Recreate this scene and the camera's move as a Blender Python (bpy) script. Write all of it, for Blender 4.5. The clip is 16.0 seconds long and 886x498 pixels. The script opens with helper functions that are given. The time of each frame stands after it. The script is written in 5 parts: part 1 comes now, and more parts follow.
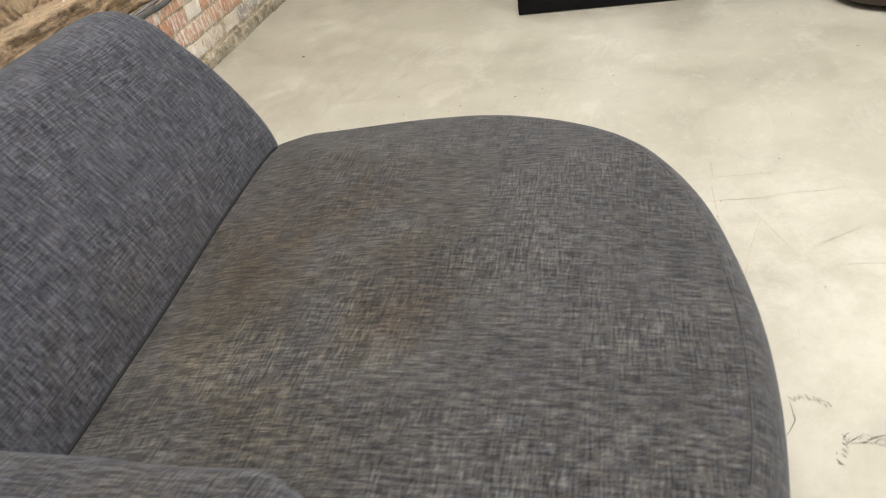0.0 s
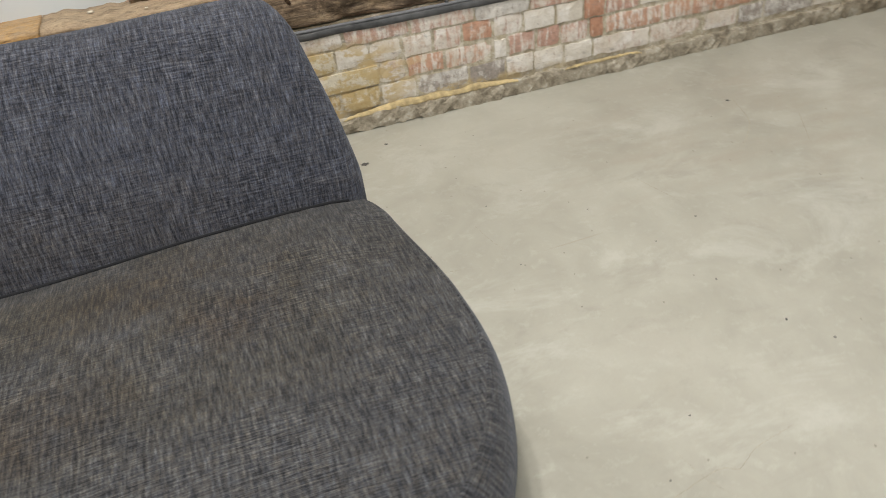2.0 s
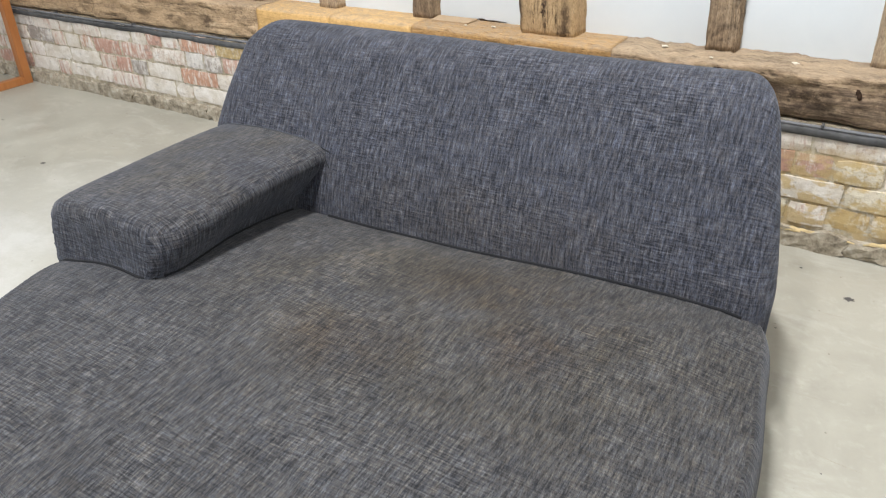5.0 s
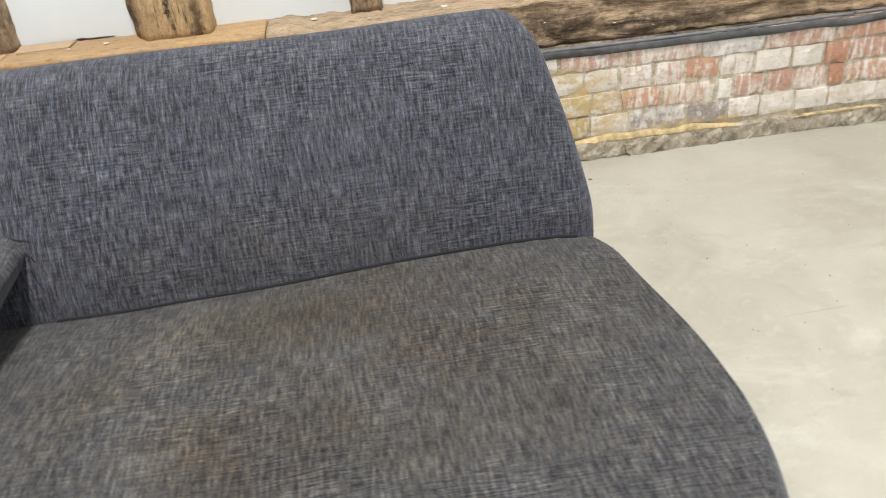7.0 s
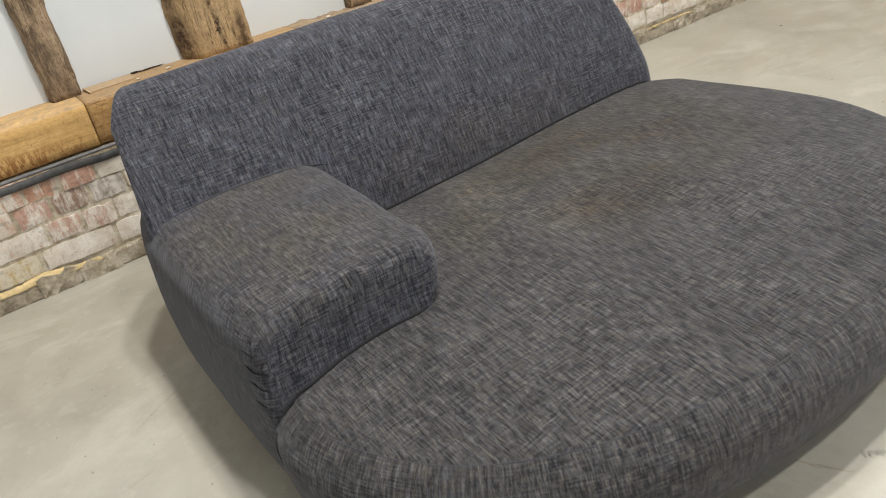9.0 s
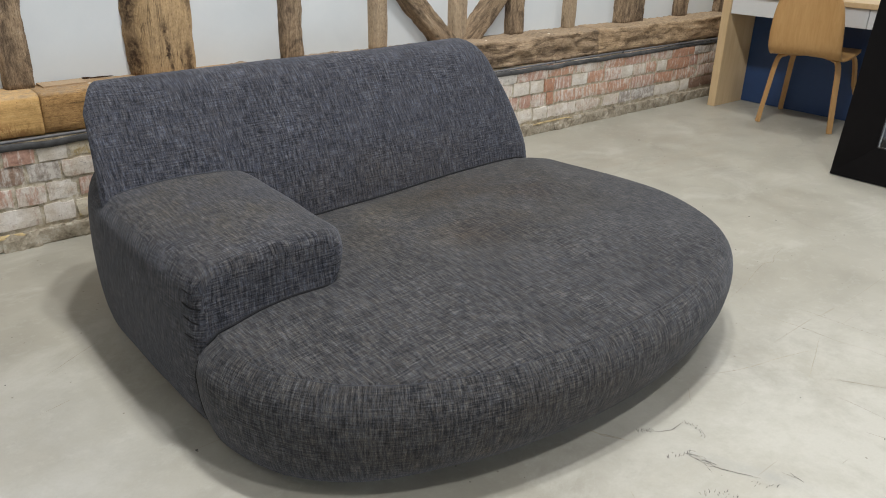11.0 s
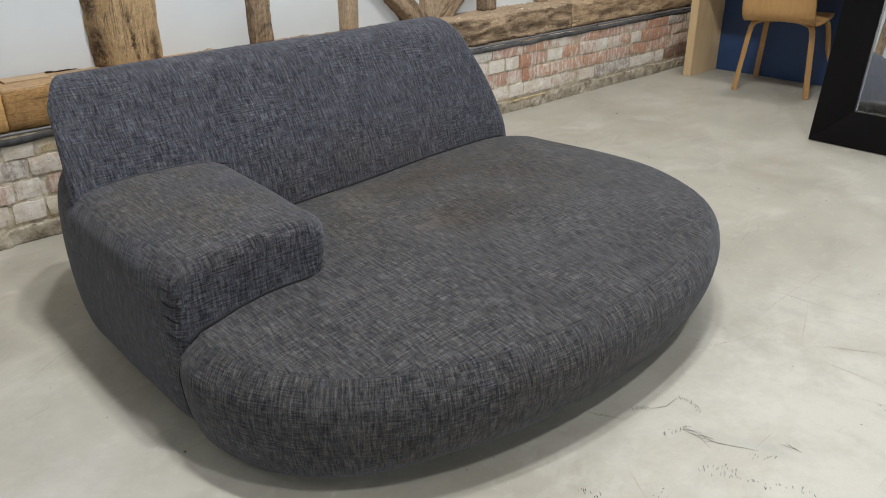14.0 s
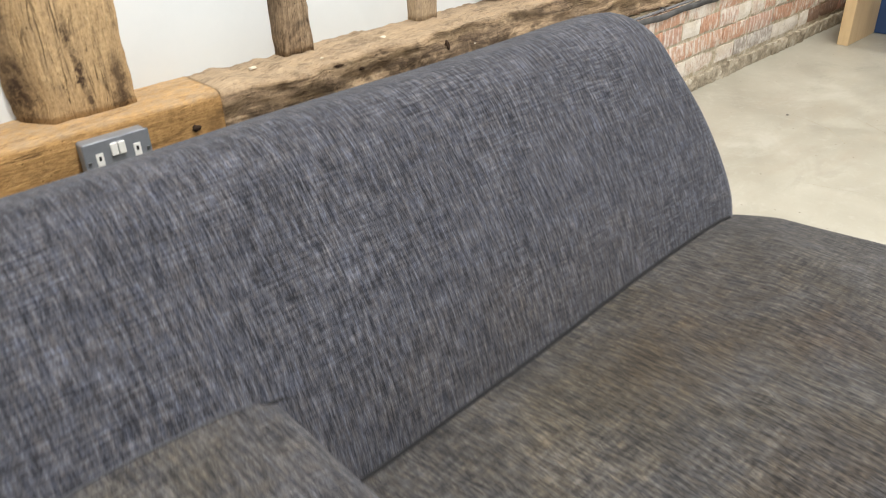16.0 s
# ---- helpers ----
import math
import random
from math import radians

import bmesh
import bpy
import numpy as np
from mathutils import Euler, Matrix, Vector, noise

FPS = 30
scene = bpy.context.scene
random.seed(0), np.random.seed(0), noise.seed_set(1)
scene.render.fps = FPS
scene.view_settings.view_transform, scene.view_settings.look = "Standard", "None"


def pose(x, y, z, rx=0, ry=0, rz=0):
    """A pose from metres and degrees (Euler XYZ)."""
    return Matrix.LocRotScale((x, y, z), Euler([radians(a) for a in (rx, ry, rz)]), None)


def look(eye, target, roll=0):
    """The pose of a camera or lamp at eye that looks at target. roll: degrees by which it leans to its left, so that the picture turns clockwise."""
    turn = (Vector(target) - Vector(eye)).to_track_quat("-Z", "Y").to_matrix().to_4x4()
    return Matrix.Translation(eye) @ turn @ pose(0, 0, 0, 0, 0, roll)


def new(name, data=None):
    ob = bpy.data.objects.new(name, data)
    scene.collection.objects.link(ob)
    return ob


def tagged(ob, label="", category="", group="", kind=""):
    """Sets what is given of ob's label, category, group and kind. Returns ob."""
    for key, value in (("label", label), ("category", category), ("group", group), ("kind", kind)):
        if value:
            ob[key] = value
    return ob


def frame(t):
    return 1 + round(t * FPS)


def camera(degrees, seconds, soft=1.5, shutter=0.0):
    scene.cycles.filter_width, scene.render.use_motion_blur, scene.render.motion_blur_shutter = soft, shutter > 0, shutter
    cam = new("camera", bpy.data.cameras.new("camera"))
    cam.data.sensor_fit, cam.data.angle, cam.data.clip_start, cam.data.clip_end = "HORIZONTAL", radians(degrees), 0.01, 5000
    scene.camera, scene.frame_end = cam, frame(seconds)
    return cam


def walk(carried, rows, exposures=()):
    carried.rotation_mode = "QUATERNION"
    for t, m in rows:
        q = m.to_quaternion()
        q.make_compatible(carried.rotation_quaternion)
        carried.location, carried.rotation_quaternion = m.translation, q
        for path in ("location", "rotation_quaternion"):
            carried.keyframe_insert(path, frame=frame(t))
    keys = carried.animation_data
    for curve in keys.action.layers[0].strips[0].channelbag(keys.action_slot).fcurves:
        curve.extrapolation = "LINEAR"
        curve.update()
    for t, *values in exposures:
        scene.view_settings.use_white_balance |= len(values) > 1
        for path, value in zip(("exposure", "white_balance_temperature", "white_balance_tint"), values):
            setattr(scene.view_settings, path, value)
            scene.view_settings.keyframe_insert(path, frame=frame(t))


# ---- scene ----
cam = camera(60.2, 16.0, 1.0, 0.25)
PATH = [
    (0, (-0.735, -1.874, 1.158), (0.855, -1.41, 0.037), -10.8),
    (0.5, (-0.474, -2.193, 1.16), (1.026, -1.445, 0.07), -12.4),
    (1, (-0.175, -2.389, 1.182), (1.06, -1.255, 0.091), -8.8),
    (1.5, (0.262, -2.518, 1.208), (1.098, -1.1, 0.072), -7.0),
    (2, (0.737, -2.547, 1.233), (1.201, -0.974, 0.087), -6.1),
    (2.5, (1.021, -2.292, 1.224), (1.069, -0.615, 0.132), -4.0),
    (3, (1.170, -2.109, 1.217), (0.693, -0.437, 0.228), -3.5),
    (3.5, (1.229, -2.058, 1.204), (0.419, -0.475, 0.288), -2.8),
    (4, (1.211, -2.191, 1.238), (0.204, -0.699, 0.366), -2.6),
    (4.2, (1.195, -2.275, 1.235), (0.163, -0.79, 0.368), -2.4),
    (6.3, (1.055, -2.465, 1.225), (0.685, -0.915, 0.04), -0.6),
    (6.5, (0.956, -2.450, 1.184), (0.728, -0.820, 0.048), -1.2),
    (7, (0.554, -2.358, 1.170), (0.716, -0.660, 0.124), -5.3),
    (7.5, (0.135, -2.377, 1.168), (0.546, -0.7, 0.159), -9.7),
    (8, (-0.298, -2.314, 1.121), (0.206, -0.653, 0.127), -14.6),
    (8.5, (-0.633, -2.443, 1.136), (0.084, -0.854, 0.155), -14.0),
    (9, (-0.827, -2.626, 1.151), (0.039, -1.112, 0.172), -11.4),
    (9.2, (-0.851, -2.704, 1.142), (0.051, -1.202, 0.177), -9.9),
    (11.3, (-1.159, -3.001, 1.185), (0.046, -1.617, 0.39), 1.9),
    (11.5, (-1.155, -2.997, 1.182), (0.062, -1.623, 0.387), 1.9),
    (12, (-1.139, -2.991, 1.182), (0.1, -1.637, 0.386), 1.6),
    (12.5, (-1.146, -2.995, 1.177), (0.106, -1.654, 0.38), 1.3),
    (13, (-1.154, -2.989, 1.178), (0.1, -1.658, 0.369), 0.9),
    (13.5, (-1.162, -2.98, 1.177), (0.082, -1.651, 0.348), 0.3),
    (14, (-1.128, -2.956, 1.174), (0.083, -1.613, 0.32), -0.6),
    (14.5, (-0.967, -2.849, 1.158), (0.16, -1.458, 0.266), -1.3),
    (15, (-0.8, -2.534, 1.145), (0.258, -1.127, 0.195), -1.5),
    (15.5, (-0.671, -2.096, 1.104), (0.415, -0.736, 0.119), -1.5),
    (16, (-0.523, -1.654, 1.118), (0.644, -0.371, 0.123), -2.5),
]
# seconds, stops, kelvin, tint
EXPOSURES = [(0, -0.12, 6350, 10), (1.0, -0.34, 6150, 10), (2, -0.43, 6050, 9), (2.9, -0.30, 5800, 9), (3.5, -0.06, 5700, 10), (6.3, 0.06, 5900, 10), (7, 0.06, 6000, 10), (8, 0.08, 6050, 10), (8.5, -0.07, 6150, 10), (9, -0.27, 6200, 10), (11.3, -0.55, 5850, 10), (13.5, -0.57, 5850, 10), (15, -0.24, 5900, 10), (16, 0.17, 6200, 10)]
walk(cam, [(t, look(eye, target, roll)) for t, eye, target, roll in PATH], EXPOSURES)

# ---- light ----
from mathutils import bvhtree

world = bpy.data.worlds.new("world")
world.use_nodes = True
world.node_tree.nodes["Background"].inputs[0].default_value = (0.75, 0.82, 0.9, 1)
world.node_tree.nodes["Background"].inputs[1].default_value = 0.3
scene.world = world


def ceiling_lamp(x, y, z, size, watts, colour):
    data = bpy.data.lights.new("ceiling_lamp", "AREA")
    data.shape, data.size, data.energy, data.color = "DISK", size, watts, colour
    ob = new("ceiling_lamp", data)
    ob.matrix_world = pose(x, y, z)
    return ob


WARM = (1.0, 0.945, 0.87)
# those at x 3.7 and -3.5 are added fill for desk and left wall
for lx, ly, size, w in ((0.18, -1.48, 0.2, 117), (0.46, -1.95, 0.2, 117), (3.7, -0.9, 0.6, 84), (-3.5, -0.6, 1.8, 46), (0.2, -3.75, 0.3, 124)):
    ceiling_lamp(lx, ly, 4.55, size, w, WARM)

# daylight through the wide window behind the camera
WINDOW = (-2.4, 2.0, 0.75, 2.65)
sky_light = bpy.data.lights.new("window_light", "AREA")
sky_light.shape, sky_light.size, sky_light.size_y, sky_light.energy, sky_light.color = "RECTANGLE", WINDOW[1] - WINDOW[0], WINDOW[3] - WINDOW[2], 165, (0.97, 0.98, 1.0)
sky_lamp = new("window_light", sky_light)
sky_lamp.matrix_world = pose((WINDOW[0] + WINDOW[1]) / 2, -7.02, (WINDOW[2] + WINDOW[3]) / 2, 90)


# ---- materials ----
def material(name, rough=0.6, metal=0.0, spec=0.5):
    m = bpy.data.materials.new(name)
    m.use_nodes = True
    t = m.node_tree
    b = t.nodes["Principled BSDF"]
    b.inputs["Roughness"].default_value = rough
    b.inputs["Metallic"].default_value = metal
    b.inputs["Specular IOR Level"].default_value = spec
    return m, t, b


def node(t, kind, **values):
    n = t.nodes.new(kind)
    for k, v in values.items():
        n.inputs[k.replace("_", " ")].default_value = v
    return n


def coords(t, scale=(1, 1, 1), source="Object", turn=(0, 0, 0)):
    if source == "World":
        out = t.nodes.new("ShaderNodeNewGeometry").outputs["Position"]
    else:
        out = t.nodes.new("ShaderNodeTexCoord").outputs[source]
    mp = node(t, "ShaderNodeMapping", Scale=scale, Rotation=turn)
    t.links.new(out, mp.inputs["Vector"])
    return mp.outputs[0]


def shifted(t, vec):
    """The coordinates, moved for each object by its own random number."""
    info = t.nodes.new("ShaderNodeObjectInfo")
    mul = t.nodes.new("ShaderNodeMath")
    mul.operation = "MULTIPLY"
    mul.inputs[1].default_value = 37.0
    add = t.nodes.new("ShaderNodeVectorMath")
    t.links.new(info.outputs["Random"], mul.inputs[0])
    t.links.new(vec, add.inputs[0])
    t.links.new(mul.outputs[0], add.inputs[1])
    return add.outputs[0]


def noise_of(t, vec, scale=1.0, detail=3.0, rough=0.55, distort=0.0):
    n = node(t, "ShaderNodeTexNoise", Scale=scale, Detail=detail, Roughness=rough, Distortion=distort)
    t.links.new(vec, n.inputs["Vector"])
    return n.outputs[0]


def ramp(t, fac, *stops):
    r = t.nodes.new("ShaderNodeValToRGB")
    e = r.color_ramp.elements
    while len(e) < len(stops):
        e.new(0.5)
    for el, (p, c) in zip(e, stops):
        el.position = p
        el.color = (c, c, c, 1) if isinstance(c, (int, float)) else (*c, 1)
    t.links.new(fac, r.inputs[0])
    return r.outputs[0]


def mix(t, fac, a, b, kind="MIX"):
    m = t.nodes.new("ShaderNodeMix")
    m.data_type, m.blend_type = "RGBA", kind
    for sock, v in ((m.inputs[0], fac), (m.inputs[6], a), (m.inputs[7], b)):
        if isinstance(v, (int, float)):
            sock.default_value = v
        elif isinstance(v, tuple):
            sock.default_value = (*v, 1)
        else:
            t.links.new(v, sock)
    return m.outputs[2]


def math_of(t, op, a, b=0.0, c=0.0):
    m = t.nodes.new("ShaderNodeMath")
    m.operation = op
    m.use_clamp = False
    for sock, v in zip(m.inputs, (a, b, c)):
        if isinstance(v, (int, float)):
            sock.default_value = v
        else:
            t.links.new(v, sock)
    return m.outputs[0]


def bump(t, b, height, strength=0.3, distance=0.002, normal=None):
    n = node(t, "ShaderNodeBump", Strength=strength, Distance=distance)
    t.links.new(height, n.inputs["Height"])
    if normal:
        t.links.new(normal, n.inputs["Normal"])
    t.links.new(n.outputs[0], b.inputs["Normal"])
    return n.outputs[0]


def blob(t, pos, centre, size, soft=0.5):
    """1 inside an oval patch round centre, 0 outside."""
    sub = t.nodes.new("ShaderNodeVectorMath")
    sub.operation = "SUBTRACT"
    sub.inputs[1].default_value = centre
    div = t.nodes.new("ShaderNodeVectorMath")
    div.operation = "DIVIDE"
    div.inputs[1].default_value = size
    ln = t.nodes.new("ShaderNodeVectorMath")
    ln.operation = "LENGTH"
    t.links.new(pos, sub.inputs[0])
    t.links.new(sub.outputs[0], div.inputs[0])
    t.links.new(div.outputs[0], ln.inputs[0])
    return ramp(t, ln.outputs["Value"], (1.0 - soft, 1.0), (1.0, 0.0))


def weighted(t, *terms):
    """The sum of (value - 0.5) * weight over the terms, about zero."""
    total = None
    for value, weight in terms:
        part_of = math_of(t, "MULTIPLY", math_of(t, "SUBTRACT", value, 0.5), weight)
        total = part_of if total is None else math_of(t, "ADD", total, part_of)
    return total


def weighted_half(t, a, b):
    """The mean of two values."""
    return math_of(t, "MULTIPLY", math_of(t, "ADD", a, b), 0.5)


def fabric(name, soiled, worn_arm=False):
    """Dark blue-grey slubby weave: dashes of yarn along v, thinner cross yarns, fine twill; the seat is soiled brown in patches."""
    m, t, b = material(name, 0.95, 0.0, 0.2)
    slub = noise_of(t, coords(t, (160, 20, 1), "UV"), 1.0, 1.0, 0.5, 0.1)
    strand = noise_of(t, coords(t, (340, 40, 1), "UV"), 1.0, 1.0, 0.5)
    fine = noise_of(t, coords(t, (660, 120, 1), "UV"), 1.0, 1.0, 0.5)
    cross = noise_of(t, coords(t, (22, 240, 1), "UV"), 1.0, 1.0, 0.5)
    thread = noise_of(t, coords(t, (60, 560, 1), "UV"), 1.0, 1.0, 0.5)
    twill = noise_of(t, coords(t, (520, 190, 1), "UV", (0, 0, 0.7)), 1.0, 1.0, 0.5)
    cloud = noise_of(t, coords(t, (7, 5, 1), "UV"), 1.0, 4.0, 0.65, 0.3)
    plaid = ramp(t, noise_of(t, coords(t, (3.1, 3.1, 1), "UV"), 1.0, 3.0, 0.6), (0.36, 0.10), (0.62, 1.0))
    lengthways = weighted(t, (slub, 0.60), (strand, 0.48), (fine, 0.34), (twill, 0.34))
    across = math_of(t, "MULTIPLY", weighted(t, (cross, 0.72), (thread, 0.40)), plaid)
    s = math_of(t, "ADD", math_of(t, "ADD", lengthways, across), weighted(t, (cloud, 0.24)))
    s = math_of(t, "ADD", s, 0.5)
    gain = 1.03 if soiled else 1.03 if worn_arm else 1.08
    stops = ((0.20, (0.0075, 0.0080, 0.0098)), (0.38, (0.0220, 0.0226, 0.0262)), (0.52, (0.0455, 0.0462, 0.0515)), (0.66, (0.072, 0.073, 0.080)), (0.84, (0.122, 0.124, 0.133)))
    warm = (1.045, 1.0, 0.885) if soiled else (1.01, 0.995, 0.985) if worn_arm else (0.98, 0.985, 1.035)
    col = ramp(t, s, *((p, tuple(gain * c * q for c, q in zip(k, warm))) for p, k in stops))
    # yarns of slightly different dye
    dye = weighted(t, (noise_of(t, coords(t, (180, 26, 1), "UV"), 1.0, 1.0, 0.5), 1.0), (noise_of(t, coords(t, (18, 210, 1), "UV"), 1.0, 1.0, 0.5), 0.8))
    col = mix(t, 1.0, col, ramp(t, math_of(t, "ADD", dye, 0.5), (0.25, (0.94, 0.985, 1.09)), (0.5, (1, 1, 1)), (0.75, (1.08, 1.01, 0.92))), "MULTIPLY")
    pos = coords(t, (1, 1, 1), "World")
    wob = noise_of(t, coords(t, (5, 5, 5), "World"), 1.0, 5.0, 0.65, 0.4)
    blotch = ramp(t, wob, (0.38, 0.25), (0.60, 1.0))
    if soiled:
        for centre, size, colour, soft in SEAT_TINTS:
            here = math_of(t, "MULTIPLY", blob(t, pos, centre, size, soft), blotch)
            col = mix(t, here, col, mix(t, 1.0, col, colour, "MULTIPLY"))
    elif worn_arm:
        worn = blob(t, pos, (-0.38, -1.15, 0.47), (0.36, 0.55, 0.12), 0.7)
        col = mix(t, math_of(t, "MULTIPLY", worn, blotch), col, mix(t, 1.0, col, (1.14, 1.04, 0.80), "MULTIPLY"))
    else:
        worn = blob(t, pos, (0.35, -0.95, 0.33), (0.75, 0.3, 0.17), 0.8)
        col = mix(t, math_of(t, "MULTIPLY", worn, blotch), col, mix(t, 1.0, col, (1.05, 0.97, 0.84), "MULTIPLY"))
    t.links.new(col, b.inputs["Base Color"])
    b.inputs["Sheen Weight"].default_value = 0.12
    b.inputs["Sheen Roughness"].default_value = 0.5
    b.inputs["Sheen Tint"].default_value = (0.8, 0.84, 0.95, 1)
    bump(t, b, s, 0.5, 0.0016)
    return m


# soiled patches of the seat, a pale band, a darker arm corner, a browner front side: centre, half sizes, tint, softness
SEAT_TINTS = [((0.45, -1.22, 0.3), (0.80, 0.50, 1.0), (0.95, 0.865, 0.68), 0.55),
        ((0.56, -1.16, 0.3), (0.34, 0.20, 1.0), (0.84, 0.72, 0.58), 0.8),
        ((0.32, -1.46, 0.3), (0.20, 0.14, 1.0), (0.96, 0.84, 0.74), 0.8),
        ((0.66, -1.34, 0.3), (0.14, 0.10, 1.0), (1.0, 0.83, 0.72), 0.8),
        ((0.14, -1.24, 0.3), (0.10, 0.38, 1.0), (1.5, 1.5, 1.52), 0.9),
        ((-0.06, -1.05, 0.3), (0.14, 0.22, 1.0), (0.84, 0.80, 0.74), 0.8),
        ((0.20, -2.0, 0.10), (1.05, 0.42, 0.17), (0.97, 0.89, 0.76), 0.5)]
FABRIC = fabric("chenille_fabric", False)
FABRIC_ARM = fabric("arm_chenille_fabric", False, True)
FABRIC_SOILED = fabric("soiled_chenille_fabric", True)


def plain(name, colour, rough=0.5, metal=0.0, grain=0.06, scale=60.0, spec=0.5, relief=0.05):
    m, t, b = material(name, rough, metal, spec)
    n = noise_of(t, coords(t), scale, 4.0, 0.6)
    big = noise_of(t, coords(t), scale * 0.07, 2.0, 0.5)
    s = math_of(t, "ADD", math_of(t, "MULTIPLY", n, 0.5), math_of(t, "MULTIPLY", big, 0.5))
    lo = tuple(c * (1 - grain) for c in colour)
    hi = tuple(min(1, c * (1 + grain)) for c in colour)
    t.links.new(ramp(t, s, (0.35, lo), (0.65, hi)), b.inputs["Base Color"])
    t.links.new(ramp(t, big, (0.3, rough * 0.85), (0.7, min(1, rough * 1.15))), b.inputs["Roughness"])
    bump(t, b, n, relief, 0.001)
    return m


def timber_material(name, light, mid, dark, rough_relief=0.5, dark_share=0.4, paled=0.0, knots=(), split=0.022, drips=False, rot=None):
    """Grain runs along u of the timber's own map, in metres; long weathered streaks, thin drying cracks, worm holes,
    paler upward faces.
    """
    m, t, b = material(name, 0.85, 0.0, 0.2)
    grain = noise_of(t, shifted(t, coords(t, (6, 260, 1), "UV")), 1.0, 4.0, 0.65, 0.2)
    band = noise_of(t, shifted(t, coords(t, (1.6, 26, 1), "UV")), 1.0, 5.0, 0.62, 0.5)
    blot = noise_of(t, shifted(t, coords(t, (8, 22, 1), "UV")), 1.0, 6.0, 0.68, 0.8)
    flake = noise_of(t, shifted(t, coords(t, (38, 38, 38), "Object")), 1.0, 6.0, 0.72, 0.3)
    check = noise_of(t, shifted(t, coords(t, (2.2, 42, 1), "UV")), 1.0, 2.5, 0.6, 0.7)
    rift = math_of(t, "ABSOLUTE", math_of(t, "SUBTRACT", check, 0.52))
    where = ramp(t, noise_of(t, shifted(t, coords(t, (3.0, 12, 1), "UV")), 1.0, 3.0, 0.6), (0.50, 0.0), (0.64, 1.0))
    crack = math_of(t, "SUBTRACT", 1.0, math_of(t, "MULTIPLY", where, ramp(t, rift, (split * 0.2, 1.0), (split * 0.7, 0.0))))
    tone = weighted(t, (grain, 0.6), (band, 0.7), (flake, 0.8))
    warm = tuple(0.5 * (x + y) * q for x, y, q in zip(light, mid, (1.03, 0.99, 0.92)))
    col = ramp(t, math_of(t, "ADD", tone, 0.5), (0.22, tuple(0.6 * c for c in mid)), (0.40, mid), (0.55, warm), (0.74, light))
    edge = 0.64 - 0.20 * dark_share
    patch = math_of(t, "ADD", math_of(t, "MULTIPLY", blot, 0.72), math_of(t, "MULTIPLY", flake, 0.28))
    deep = tuple(0.5 * d + 0.5 * c for d, c in zip(dark, mid))
    if rot:
        softened = blob(t, coords(t, (1, 1, 1), "World"), (rot[0][0], 0.0, rot[0][1]), (rot[1][0], 1.0, rot[1][1]), 0.6)
        patch = math_of(t, "ADD", patch, math_of(t, "MULTIPLY", softened, 0.075))
    col = mix(t, ramp(t, patch, (edge - 0.015, 0.0), (edge + 0.045, 0.6), (edge + 0.12, 0.92)), col, mix(t, ramp(t, grain, (0.36, 0.0), (0.60, 1.0)), dark, deep))
    col = mix(t, math_of(t, "MULTIPLY_ADD", crack, 0.78, 0.22), dark, col)
    worm = t.nodes.new("ShaderNodeTexVoronoi")
    worm.inputs["Scale"].default_value = 75
    t.links.new(coords(t), worm.inputs["Vector"])
    here = ramp(t, noise_of(t, coords(t), 9.0, 3.0, 0.6), (0.50, 0.0), (0.60, 0.85))
    holes = ramp(t, worm.outputs["Distance"], (0.10, 0.0), (0.17, 1.0))
    col = mix(t, math_of(t, "MULTIPLY", math_of(t, "SUBTRACT", 1.0, holes), here), col, dark)
    fibre = noise_of(t, shifted(t, coords(t, (40, 300, 1), "UV")), 1.0, 3.0, 0.65, 0.4)
    scale = noise_of(t, shifted(t, coords(t, (95, 150, 1), "UV")), 1.0, 3.0, 0.7, 0.6)
    col = mix(t, 0.25 + 0.65 * min(1.0, rough_relief), col, mix(t, 1.0, col, ramp(t, math_of(t, "ADD", weighted(t, (fibre, 0.8), (scale, 0.8)), 0.5), (0.22, (0.42, 0.38, 0.34)), (0.48, (1, 1, 1)), (0.74, (1.35, 1.36, 1.38))), "MULTIPLY"))
    pos = coords(t, (1, 1, 1), "World")
    ragged = t.nodes.new("ShaderNodeVectorMath")
    ragged.operation = "MULTIPLY_ADD"
    warp = node(t, "ShaderNodeTexNoise", Scale=60.0, Detail=6.0, Roughness=0.7)
    t.links.new(pos, warp.inputs["Vector"])
    t.links.new(warp.outputs["Color"], ragged.inputs[0])
    ragged.inputs[1].default_value = (0.04, 0.04, 0.06)
    t.links.new(pos, ragged.inputs[2])
    for (kx, kz), size, strong in knots:
        spot = blob(t, ragged.outputs[0], (kx + 0.02, 0.1, kz + 0.03), (size[0], 0.3, size[1]), 0.55)
        col = mix(t, math_of(t, "MULTIPLY", math_of(t, "MULTIPLY", spot, ramp(t, flake, (0.36, 0.3), (0.52, 1.0))), strong), col, dark)
    if drips:
        strip = blob(t, pos, (-0.9, 0.0, 0.43), (0.50, 2.0, 0.05), 0.6)
        col = mix(t, math_of(t, "MULTIPLY", strip, ramp(t, noise_of(t, coords(t, (75, 75, 22), "World"), 1.0, 4.0, 0.7), (0.49, 0.0), (0.56, 0.9))), col, (0.26, 0.115, 0.036))
    # upward faces are mixed paler, in flaky patches
    if paled:
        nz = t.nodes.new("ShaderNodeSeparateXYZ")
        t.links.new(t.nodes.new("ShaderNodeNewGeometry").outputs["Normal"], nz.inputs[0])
        overlay = math_of(t, "MULTIPLY", ramp(t, nz.outputs["Z"], (0.35, 0.0), (0.8, 1.0)), ramp(t, flake, (0.35, paled), (0.62, paled * 0.15)))
